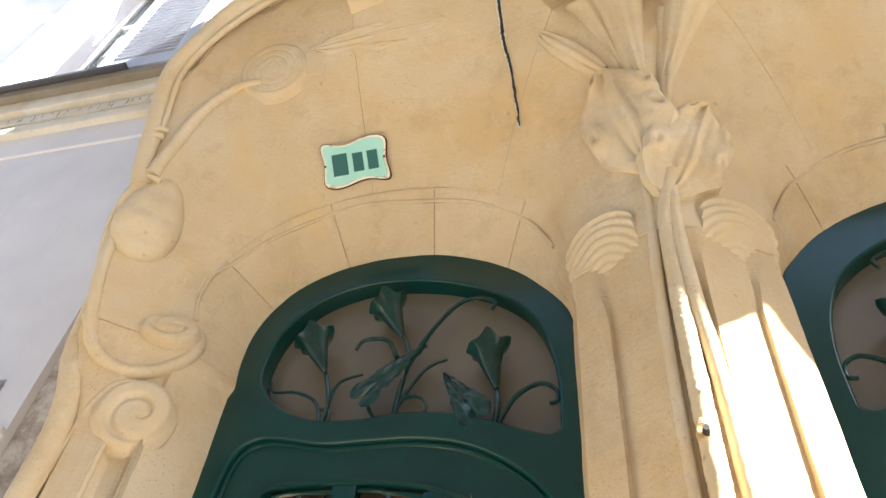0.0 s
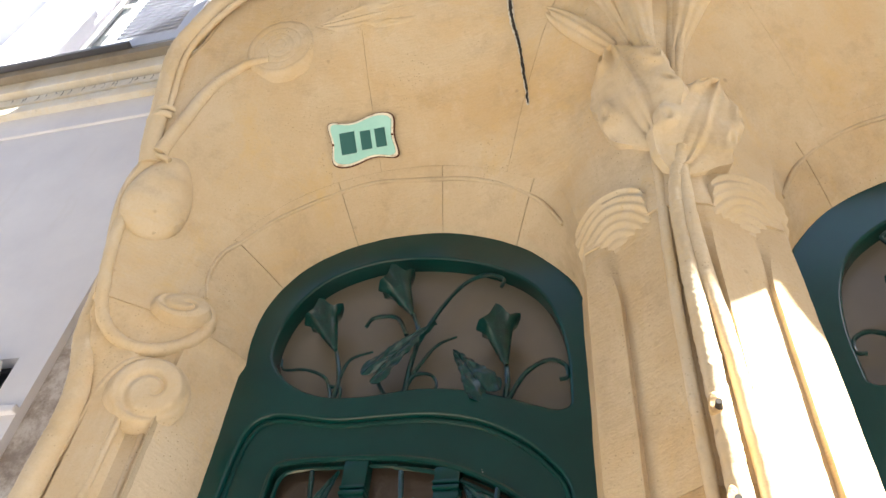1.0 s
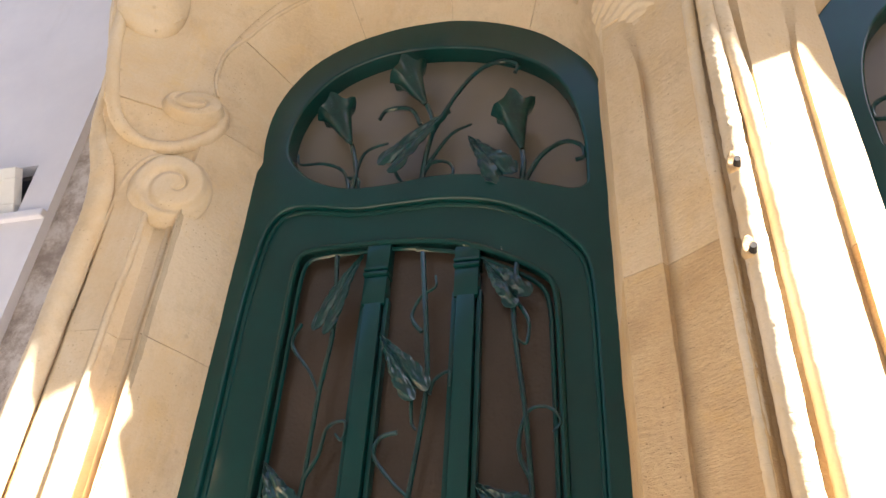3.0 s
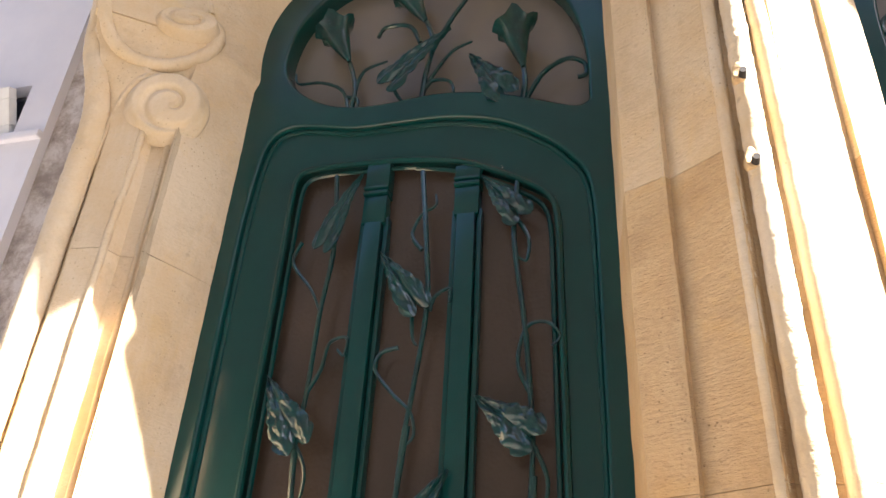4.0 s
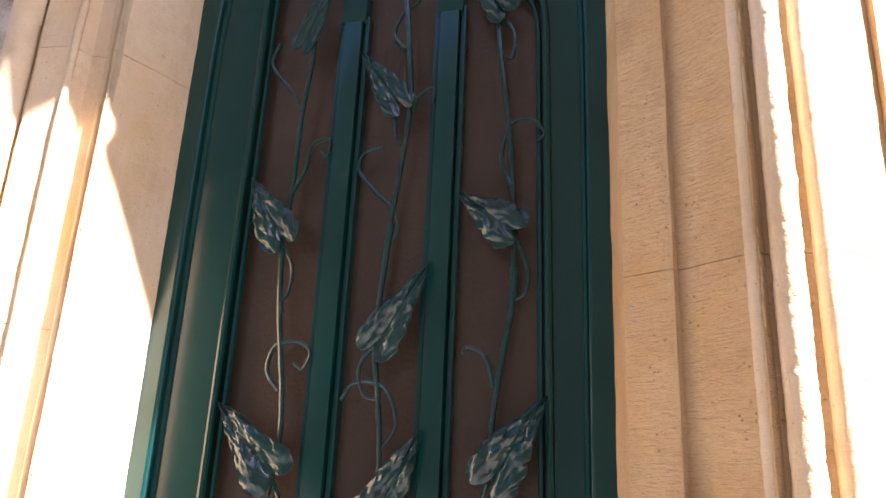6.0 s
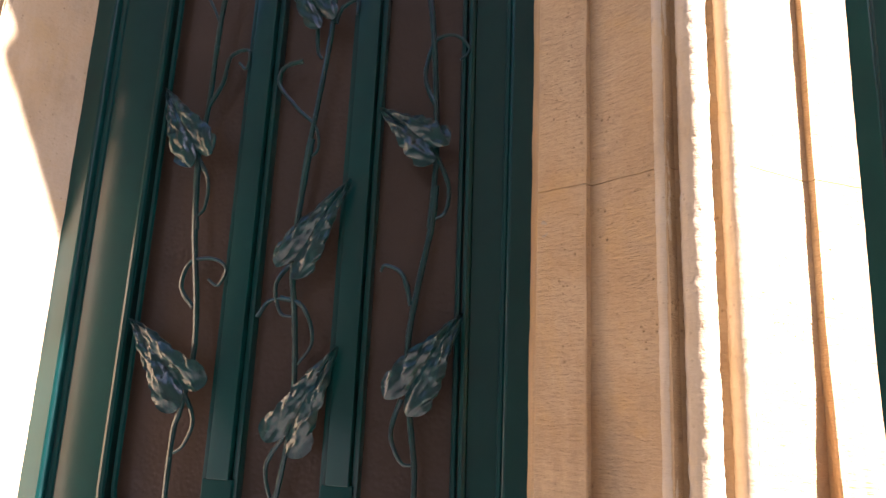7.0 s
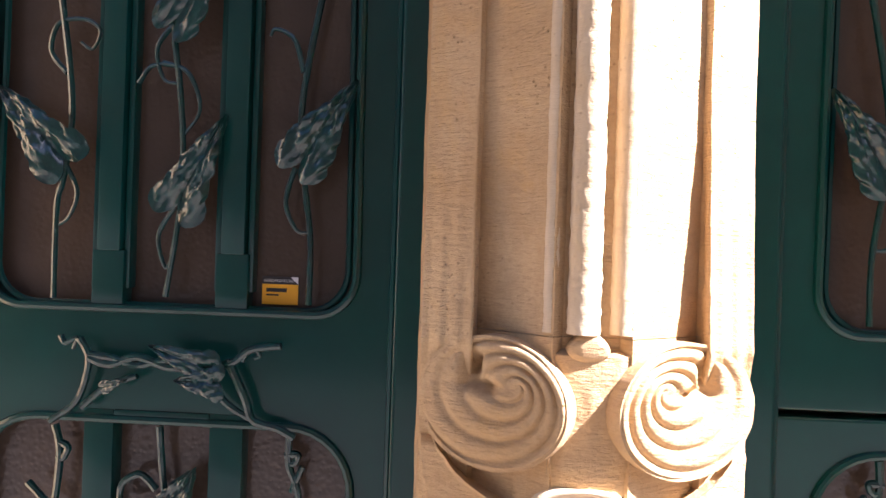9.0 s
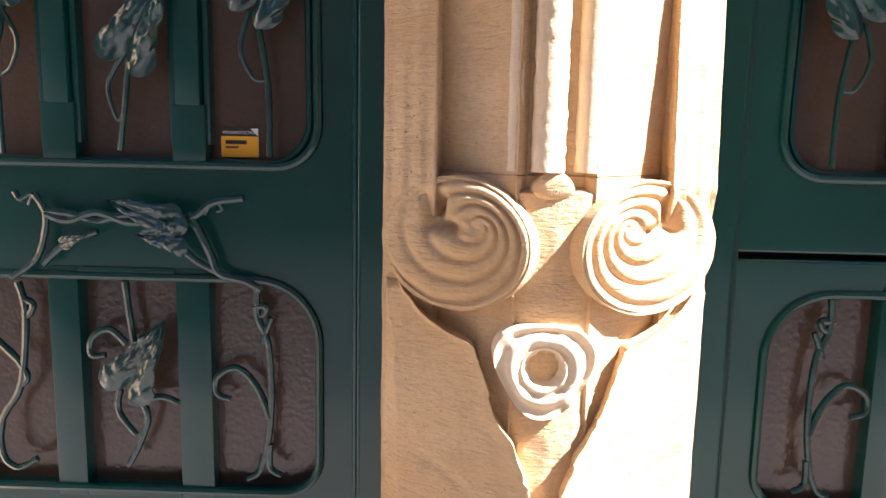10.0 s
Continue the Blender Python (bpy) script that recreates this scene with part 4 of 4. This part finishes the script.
def swirl(a, b):
    ang = 2 * math.pi * a
    r = min(b * 1.10, 1.0)
    k = 1 - r
    rad = 0.115 * (1 + 0.03 * math.sin(ang + 2.4))
    x = rad * r * math.cos(ang) + 0.050 * k
    y = 0.79 * rad * r * math.sin(ang) + 0.027 * k
    ph = (4.4 * r ** 0.9 + 2 * a) % 1.0
    wave = 0.8 - 2.0 * math.exp(-((ph - 0.5) / 0.2) ** 2)
    h = 0.040 - 0.006 * r * r + 0.0030 * wave * min(1, 5 * r) * (1 if r < 0.96 else 0)
    h -= 0.040 * math.exp(-(((x + 0.026) / 0.014) ** 2 + ((y - 0.046) / 0.020) ** 2))
    h -= 0.022 * math.exp(-(((x + 0.010) / 0.030) ** 2 + ((y - 0.020) / 0.008) ** 2))
    if b > 0.91:
        h = 0.034 * (1 - (b - 0.91) / 0.09) ** 0.5 - 0.03 * (b - 0.91) / 0.09
    return x, y, h


relief("volute", frame_at((0.517, -0.296, 1.287), (1, -0.55, 0), (0, 0, 1)), wall_left, swirl, 120, 110, OCHRE)


def scroll_band(a, b):
    z = 1.285 + 0.50 * b
    grow = min(1, max(0, (1.72 - z) / 0.36)) ** 1.3 * min(1, max(0, (z - 1.29) / 0.07))
    s = min(1, max(0, a * 1.16 - 0.08))
    x = 0.403 + 0.076 * s
    h = 0.040 * grow * (0.65 + 0.35 * s) + 0.0028 * grow * math.cos(2 * math.pi * 3 * s)
    if a < 0.05 or a > 0.955:
        h = -0.016
    return x, z, h * 0.9 - pier_y(x)


FRONT = frame_at((0, 0, 0), (1, 0, 0), (0, 0, 1))
relief("scroll_band", FRONT, wall_left, scroll_band, 44, 60, OCHRE)
# ringed capital lobe of the pier
def capital(a, b):
    c = 2 * a - 1
    top = 0.075 * math.sqrt(max(0, 1 - 0.96 * c * c))
    y = -0.17 + (0.17 + top) * b
    rad = math.hypot(c * 0.125, y + 0.13) / 0.085
    h = 0.044 * min(1, b * 1.25) * (1 - 0.35 * c * c) + 0.0045 * math.sin(2 * math.pi * 3.6 * rad) * b
    if b > 0.97 or abs(c) > 0.97:
        h = -0.02
    return 0.110 * c + 0.010, y, h


relief("capital", frame_at((0.480, -0.264, 3.262), (1, -0.72, 0), (0, -0.08, 1)), wall_left, capital, 44, 44)

wall_right_surround = copy_thing(wall_left, Matrix.Translation((2 * CENTRE, 0, 0)) @ Matrix.Diagonal((-1, 1, 1, 1)))

# stems that climb the pier and open into leaves and arums under the hood
pier = thing("pier_carving", "carved limestone stems, leaves and arum lilies on the pier", "carving")
cord("stem", [(0.624, -0.348, 1.385), (0.624, -0.35, 2.0), (0.624, -0.352, 2.7), (0.626, -0.356, 3.05), (0.635, -0.37, 3.25), (0.665, -0.39, 3.38)], 0.022, 0.018, pier, sides=20, per=110, rough=0.9)
cord("stem", [(0.581, -0.340, 1.385), (0.581, -0.341, 2.0), (0.583, -0.343, 2.7), (0.590, -0.348, 3.05), (0.603, -0.355, 3.3), (0.60, -0.365, 3.45), (0.585, -0.385, 3.52)], 0.010, 0.015, pier, sides=16, per=90, rough=0.6)
cord("stem", [(0.678, -0.336, 1.385), (0.677, -0.338, 2.0), (0.670, -0.342, 2.7), (0.652, -0.36, 3.05), (0.655, -0.375, 3.3), (0.68, -0.41, 3.55), (0.70, -0.455, 3.78), (0.73, -0.52, 4.0)], 0.019, 0.016, pier, sides=16, per=90, rough=0.6)
carved_leaf("leaf", (0.612, -0.378, 3.44), (0.548, -0.452, 3.80), 0.235, 0.040, pier, (-0.3, -0.9, -0.3), 0.0, 0.05, 0.4)
carved_leaf("leaf", (0.648, -0.366, 3.325), (0.782, -0.398, 3.615), 0.215, 0.036, pier, (0.35, -0.88, -0.25), 0.0, 0.05, 1.4)
trumpet("arum_lily", (0.628, -0.462, 3.74), (0.605, -0.545, 4.16), 0.06, 0.20, pier, (-0.05, -0.98, -0.15))
trumpet("arum_lily", (0.675, -0.425, 3.66), (0.815, -0.515, 4.08), 0.03, 0.17, pier, (0.25, -0.88, -0.4))
trumpet("arum_lily", (0.60, -0.455, 3.80), (0.525, -0.53, 4.12), 0.05, 0.13, pier, (-0.2, -0.95, -0.2))
trumpet("bud", (0.54, -0.447, 3.81), (0.37, -0.505, 4.02), 0.062, 0.03, pier, (-0.25, -0.88, -0.4), 0.0, 1.0)
cord("stem", [(0.655, -0.395, 3.45), (0.685, -0.42, 3.6), (0.715, -0.455, 3.75), (0.745, -0.49, 3.9), (0.765, -0.53, 4.05)], 0.012, 0.014, pier, per=20)
# an open crack runs down the hood
for _w, _y, _mat in ((0.0125, 0.002, PALE_LIME), (0.0072, -0.0052, DARK)):
    cord("crack", [(0.250, -0.60 + _y, 4.20), (0.256, -0.549 + _y, 4.115), (0.261, -0.494 + _y, 4.014), (0.274, -0.441 + _y, 3.937), (0.283, -0.333 + _y, 3.787)], _w, _w * 0.4, pier, 6, 30, _mat, rough=1.6)
# an old lime patch and a few chipped hollows on the shaft
relief("lime_patch", frame_at((0.446, -0.2625, 2.144), (1, -0.57, 0), (0, 0, 1)), pier, bulb(0.012, 0.020, 0.004), 28, 12, PALE_LIME, "pale lime patch")
relief("lime_patch", frame_at((0.424, -0.2500, 1.745), (1, -0.57, 0), (0, 0, 1)), pier, bulb(0.007, 0.009, 0.003), 24, 10, MORTAR, "grey filled hole")
relief("lime_patch", frame_at((0.412, -0.2435, 1.880), (1, -0.57, 0), (0, 0, 1)), pier, bulb(0.009, 0.014, 0.003), 24, 10, MORTAR, "grey filled hole")
# ring flower and petals under the scrolls
def ring_flower(a, b):
    ang = 2 * math.pi * a
    r = 0.070 * b * (1 + 0.13 * b ** 3 * math.cos(3 * (ang - math.pi / 2 - math.pi / 3)))
    h = 0.035 * (1 - 0.35 * b * b) + 0.0032 * math.cos(2 * math.pi * 3.2 * b + 0.5 * math.sin(ang)) + 0.003 * noise.noise(Vector((3 * math.cos(ang), 3 * math.sin(ang), 4 * b)))
    if b < 0.40:
        h -= 0.028 * (1 - (b / 0.40) ** 6)
    if b > 0.93:
        h = -0.02
    return r * math.cos(ang), r * math.sin(ang), h


relief("ring_flower", frame_at((0.627, -0.345, 1.128), (1, 0, 0), (0, 0, 1)), pier, ring_flower, 60, 36)


def foot_y(x):
    return float(np.interp(x if x < CENTRE else 2 * CENTRE - x, (0.388, 0.402, 0.476, 0.556, 0.60, 0.636), (-0.19, -0.24, -0.276, -0.328, -0.351, -0.356)))


relief("scroll_bed", FRONT, pier, lambda a, b: (0.535 + 0.202 * a, 0.3 + 1.075 * b, -foot_y(0.535 + 0.202 * a) + (0.004 if 0.02 < a < 0.98 and b < 0.99 else -0.02)), 40, 120, OCHRE)


def petal(side):
    """A broad sheet of stone that folds away from the flower along a torn edge."""
    def shape(a, b):
        z = 1.222 - 0.80 * b ** 1.3
        q = Vector((0.3 * side, z * 42, 0.7))
        edge = float(np.interp(-z, (-1.222, -1.185, -1.165, -1.148, -1.10, -1.05, -1.0, -0.95, -0.90, -0.4), (0.425, 0.456, 0.485, 0.533, 0.551, 0.568, 0.600, 0.617, 0.623, 0.626)))
        edge += (noise.noise(q) * 0.006 + noise.noise(q * 3.1) * 0.004) * min(1, 8 * b)
        x = 0.404 + (edge - 0.404) * min(1, a * 1.05)
        h = 0.024 * min(1, a * 9) * min(1, b * 30) + 0.010 * math.exp(-((1 - min(1, a * 1.05)) / 0.10) ** 2)
        h -= 0.004 * math.exp(-((math.hypot(x - 0.42, z - 0.80) - 0.17) / 0.006) ** 2)
        if a > 0.975 or b < 0.004:
            h = -0.03
        d = h * 0.88 - foot_y(x)
        return (x if side > 0 else 2 * CENTRE - x), z, d
    return relief("petal", FRONT, pier, shape, 60, 110, OCHRE)


petal(1)
petal(-1)
relief("bract", frame_at((0.631, -0.352, 1.368), (1, 0, 0), (0, 0, 1)), pier, bulb(0.028, 0.020, 0.016), 36, 16, OCHRE)


# ---- enamel plate ----
plaque = thing("enamel_plate", "turquoise enamel plate with a cream rusted rim, screwed to the stone", "sign")
_o, _u, _v, _nrm = frame_at((-0.257, -0.281, 3.815), (0.218, 0, 0.012), (-0.0, -0.1, 0.096))


def enamel(name, scale, low, high, mat):
    edge = []
    for k in range(80):
        a = 2 * math.pi * k / 80
        c, s = math.cos(a), math.sin(a)
        q = (abs(c) ** 8 + abs(s) ** 8) ** (-1 / 8)
        x, y = q * c, q * s
        x *= 0.108 * (1 - 0.045 * math.cos(math.pi * y) * abs(c))
        y = 0.070 * y * (1 - 0.07 * math.cos(math.pi * x / 0.108)) + 0.007 * math.sin(2.4 * math.pi * x / 0.216)
        edge.append((x * scale[0], y * scale[1]))
    bm = bmesh.new()
    lo = [bm.verts.new(_o + _u * x + _v * y + _nrm * low) for x, y in edge]
    hi = [bm.verts.new(_o + _u * x * 0.985 + _v * y * 0.985 + _nrm * high) for x, y in edge]
    bm.faces.new(hi), bm.faces.new(lo[::-1])
    for k in range(80):
        bm.faces.new((lo[k], lo[(k + 1) % 80], hi[(k + 1) % 80], hi[k]))
    return part(name, bm, mat, plaque, smooth=False)


enamel("rim", (1.0, 1.0), -0.004, 0.004, CREAM)
enamel("rust_edge", (1.02, 1.03), -0.006, 0.002, RUST)
enamel("face", (0.93, 0.90), 0.0, 0.0065, ENAMEL)
for bx, w, h in ((-0.048, 0.05, 0.07), (0.012, 0.034, 0.06), (0.06, 0.034, 0.06)):
    bm = box(-w / 2, w / 2, -h / 2, h / 2, 0, 0.0015)
    bm.transform(Matrix((( _u.x, _v.x, _nrm.x, 0), (_u.y, _v.y, _nrm.y, 0), (_u.z, _v.z, _nrm.z, 0), (0, 0, 0, 1))))
    bmesh.ops.translate(bm, vec=_o + _u * bx + _v * -0.003 + _nrm * 0.0067, verts=bm.verts)
    part("bar", bm, INK, plaque, smooth=False)
for bx in (-0.098, 0.098):
    bm = bmesh.new()
    bmesh.ops.create_uvsphere(bm, u_segments=10, v_segments=6, radius=0.004)
    bmesh.ops.translate(bm, vec=_o + _u * bx + _nrm * 0.006, verts=bm.verts)
    part("screw", bm, RUST, plaque)

# ---- label stuck to the glass ----
sticker = thing("alarm_sticker", "yellow and black security sticker on the glass", "sticker")
part("yellow_field", box(0.081, 0.148, 0.0268, 0.0285, 1.379, 1.416), YELLOW, sticker, smooth=False)
part("black_band", box(0.081, 0.148, 0.0268, 0.0285, 1.4165, 1.430), BLACK, sticker, smooth=False)
part("brand_bar", box(0.089, 0.127, 0.0258, 0.0266, 1.402, 1.409), BLACK, sticker, smooth=False)
part("print_bar", box(0.089, 0.112, 0.0258, 0.0266, 1.395, 1.398), BLACK, sticker, smooth=False)
_bm = bmesh.new()
_bm.faces.new([_bm.verts.new(p) for p in ((0.148, 0.0262, 1.4165), (0.148, 0.0262, 1.430), (0.134, 0.0262, 1.430))])
part("corner", _bm, PALE, sticker, smooth=False)
_cu = bpy.data.curves.new("lettering", "FONT")
_cu.body, _cu.size, _cu.align_x, _cu.extrude = "VIDEOPROTECTION", 0.0068, "LEFT", 0.0002
_tx = new("lettering", _cu)
_me = bpy.data.meshes.new_from_object(_tx.evaluated_get(bpy.context.evaluated_depsgraph_get()))
bpy.data.objects.remove(_tx)
_me.materials.append(PALE)
_me.transform(Matrix.Translation((0.084, 0.0262, 1.4203)) @ Matrix.Rotation(radians(90), 4, "X"))
new("lettering", _me).parent = sticker


# ---- the neighbouring house ----
def cut_wall(x0, x1, z0, z1, holes, y0, y1):
    """A wall slab with square openings, made of butted boxes."""
    bm = bmesh.new()
    xs = sorted({x0, x1, *(h[0] for h in holes), *(h[1] for h in holes)})
    zs = sorted({z0, z1, *(h[2] for h in holes), *(h[3] for h in holes)})
    for a, b in zip(xs, xs[1:]):
        for c, d in zip(zs, zs[1:]):
            if any(h[0] <= a and b <= h[1] and h[2] <= c and d <= h[3] for h in holes):
                continue
            q = box(a, b, y0, y1, c, d)
            me = bpy.data.meshes.new("q")
            q.to_mesh(me)
            q.free()
            bm.from_mesh(me)
            bpy.data.meshes.remove(me)
    bmesh.ops.remove_doubles(bm, verts=bm.verts, dist=1e-5)
    seen = {}
    for f in bm.faces:
        seen.setdefault(tuple(round(c, 4) for c in f.calc_center_median()), []).append(f)
    bmesh.ops.delete(bm, geom=[f for fs in seen.values() if len(fs) > 1 for f in fs], context="FACES")
    return bm


NW = -0.10
tagged(finish(cut_wall(-9, -1.2, 0, 10, [(-2.62, -1.96, 5.21, 7.32), (-2.3, -1.31, 3.0, 3.19)], NW, 0.4), "wall_neighbour", NEIGHBOUR, smooth=False), "lavender-white rendered wall of the neighbouring house", "wall", kind="structure")
tagged(finish(box(-1.2, -0.93, -0.07, 0.4, 0, 10), "wall_end", GRIME, smooth=False), "peeling grey rendered strip between two houses", "wall", kind="structure")
for z0, z1, y in ((4.76, 4.82, -0.135), (4.82, 4.86, -0.12), (4.575, 4.59, -0.112), (4.96, 5.06, -0.15), (2.972, 2.998, -0.118)):
    tagged(finish(box(-9, -1.2 if z1 < 3.1 else -0.94, y, NW + 0.02, z0, z1, 0.006), "trim", NEIGHBOUR if z1 < 4.72 else PLASTER, smooth=False), "cream moulded string course" if z1 > 4.72 else "pale moulded string course", "moulding", kind="structure")
tagged(finish(box(-9, -0.94, -0.19, NW + 0.02, 5.06, 5.12, 0.006), "trim", STREET, smooth=False), "worn stone sill course", "ledge", kind="structure")
tagged(finish(box(-9, -1.7, -0.22, NW + 0.02, 5.12, 5.145, 0.004), "trim", ZINC, smooth=False), "dark zinc-covered sill ledge", "ledge", kind="structure")


# a frieze along the string course, its dentil marks drawn as thin dark lines
frieze = tagged(finish(box(-9, -0.94, -0.128, NW + 0.02, 4.862, 4.92, 0.004), "trim", PLASTER, smooth=False), "cream plaster frieze with thin dark lines for its dentils", "moulding", kind="structure")
random.seed(5)
for _k in range(26):
    _x = -2.3 + 0.05 * _k + random.uniform(-0.02, 0.02)
    _h = random.uniform(0.02, 0.05)
    cord("crack", [(_x, -0.128, 4.912), (_x + 0.006, -0.1285, 4.912 - _h / 2), (_x + random.uniform(-0.006, 0.006), -0.128, 4.912 - _h)], 0.0016, 0.0008, frieze, 5, 4, DARK)


def casement(name, x0, x1, z0, z1, y, label):
    w = thing(name, label, "window", "structure")
    part("window_back", box(x0, x1, y + 0.05, y + 0.06, z0, z1), DARK, w, smooth=False)
    part("pane", box(x0 + 0.03, x1 - 0.03, y + 0.02, y + 0.026, z0 + 0.03, z1 - 0.03), WINDOW_GLASS, w, smooth=False)
    for a, b, c, d in ((x0, x0 + 0.06, z0, z1), (x1 - 0.06, x1, z0, z1), (x0 + 0.06, x1 - 0.06, z0, z0 + 0.08), (x0 + 0.06, x1 - 0.06, z1 - 0.06, z1), ((x0 + x1) / 2 - 0.03, (x0 + x1) / 2 + 0.03, z0 + 0.08, z1 - 0.06)):
        part("window_frame", box(a, b, y, y + 0.04, c, d, 0.004), WHITE, w, smooth=False)
    for k in range(1, 3):
        z = z0 + (z1 - z0) * k / 3
        part("glazing_bar", box(x0 + 0.06, x1 - 0.06, y + 0.004, y + 0.03, z - 0.012, z + 0.012), WHITE, w, smooth=False)
    return w


casement("window_1", -2.62, -1.96, 5.21, 7.32, NW + 0.22, "white-framed casement window in a deep reveal")
hopper = thing("window_2", "low white hopper window tilted open under a dark lintel", "window", "structure")
part("window_back", box(-2.3, -1.31, 0.10, 0.11, 3.0, 3.19), DARK, hopper, smooth=False)
part("lintel", box(-2.3, -1.312, -0.06, 0.08, 3.172, 3.188), ZINC, hopper, "dark metal lintel", smooth=False)
for _a, _b, _c, _d, _nm in ((-2.28, -1.33, 0.0, 0.045, "sash_frame"), (-2.28, -1.33, 0.125, 0.16, "sash_frame"), (-2.28, -2.235, 0.045, 0.125, "sash_frame"), (-1.375, -1.33, 0.045, 0.125, "sash_frame"), (-2.235, -1.375, 0.045, 0.125, "pane")):
    _bm = box(_a, _b, -0.015 if _nm != "pane" else -0.003, 0.015 if _nm != "pane" else 0.003, _c, _d, 0.003 if _nm != "pane" else 0.0)
    bmesh.ops.rotate(_bm, cent=(0, 0, 0), matrix=Matrix.Rotation(radians(24), 3, "X"), verts=_bm.verts)
    bmesh.ops.translate(_bm, vec=(0, -0.075, 3.004), verts=_bm.verts)
    part(_nm, _bm, WHITE, hopper, "" if _nm != "pane" else "whitewashed pane", smooth=False)


def louvred_shutter(width, height):
    s = thing("shutter", "pale blue-grey louvred wooden shutter, folded open", "shutter", group="shutters of the upper window")
    for a, b, c, d in ((0, 0.07, 0, height), (width - 0.07, width, 0, height), (0.07, width - 0.07, 0, 0.1), (0.07, width - 0.07, height - 0.08, height), (0.07, width - 0.07, height * 0.5 - 0.05, height * 0.5 + 0.05)):
        part("shutter_frame", box(a, b, -0.02, 0.02, c, d, 0.003), SHUTTER, s, smooth=False)
    proto = None
    z = 0.125
    while z < height - 0.1:
        if abs(z - height / 2) > 0.07:
            if proto is None:
                bm = box(0.065, width - 0.065, -0.022, 0.022, -0.004, 0.004)
                bmesh.ops.rotate(bm, cent=(0, 0, 0), matrix=Matrix.Rotation(radians(38), 3, "X"), verts=bm.verts)
                proto = part("slat", bm, SHUTTER, s, smooth=False)
                proto.location.z = z
            else:
                o = new("slat", proto.data)
                o.parent, o.location.z = s, z
        z += 0.042
    return s


_sh = louvred_shutter(0.5, 1.95)
_sh.matrix_basis = pose(-1.95, -0.15, 5.19)
copy_thing(_sh, pose(-2.64, -0.13, 5.19, 0, 0, 200))

# ---- nail holes and the rusty bolt stubs on the stems ----
for x, y, z in ((0.614, -0.374, 2.628), (0.611, -0.370, 2.447)):
    stub = thing("iron_stub", "dark rusty bolt stub in a lime-patched hole of the stone stem", "bolt")
    relief("collar", frame_at((x, y, z + 0.012), (1, 0, 0), (0, 0, 1)), stub, bulb(0.012, 0.022, 0.006), 28, 12, OCHRE, "crumbled stone patch")
    bm = bmesh.new()
    bmesh.ops.create_cone(bm, cap_ends=True, segments=10, radius1=0.008, radius2=0.006, depth=0.03)
    bmesh.ops.rotate(bm, cent=(0, 0, 0), matrix=Matrix.Rotation(radians(90), 3, "X"), verts=bm.verts)
    bmesh.ops.translate(bm, vec=(x + 0.004, y - 0.004, z), verts=bm.verts)
    part("bolt", bm, DARK, stub)
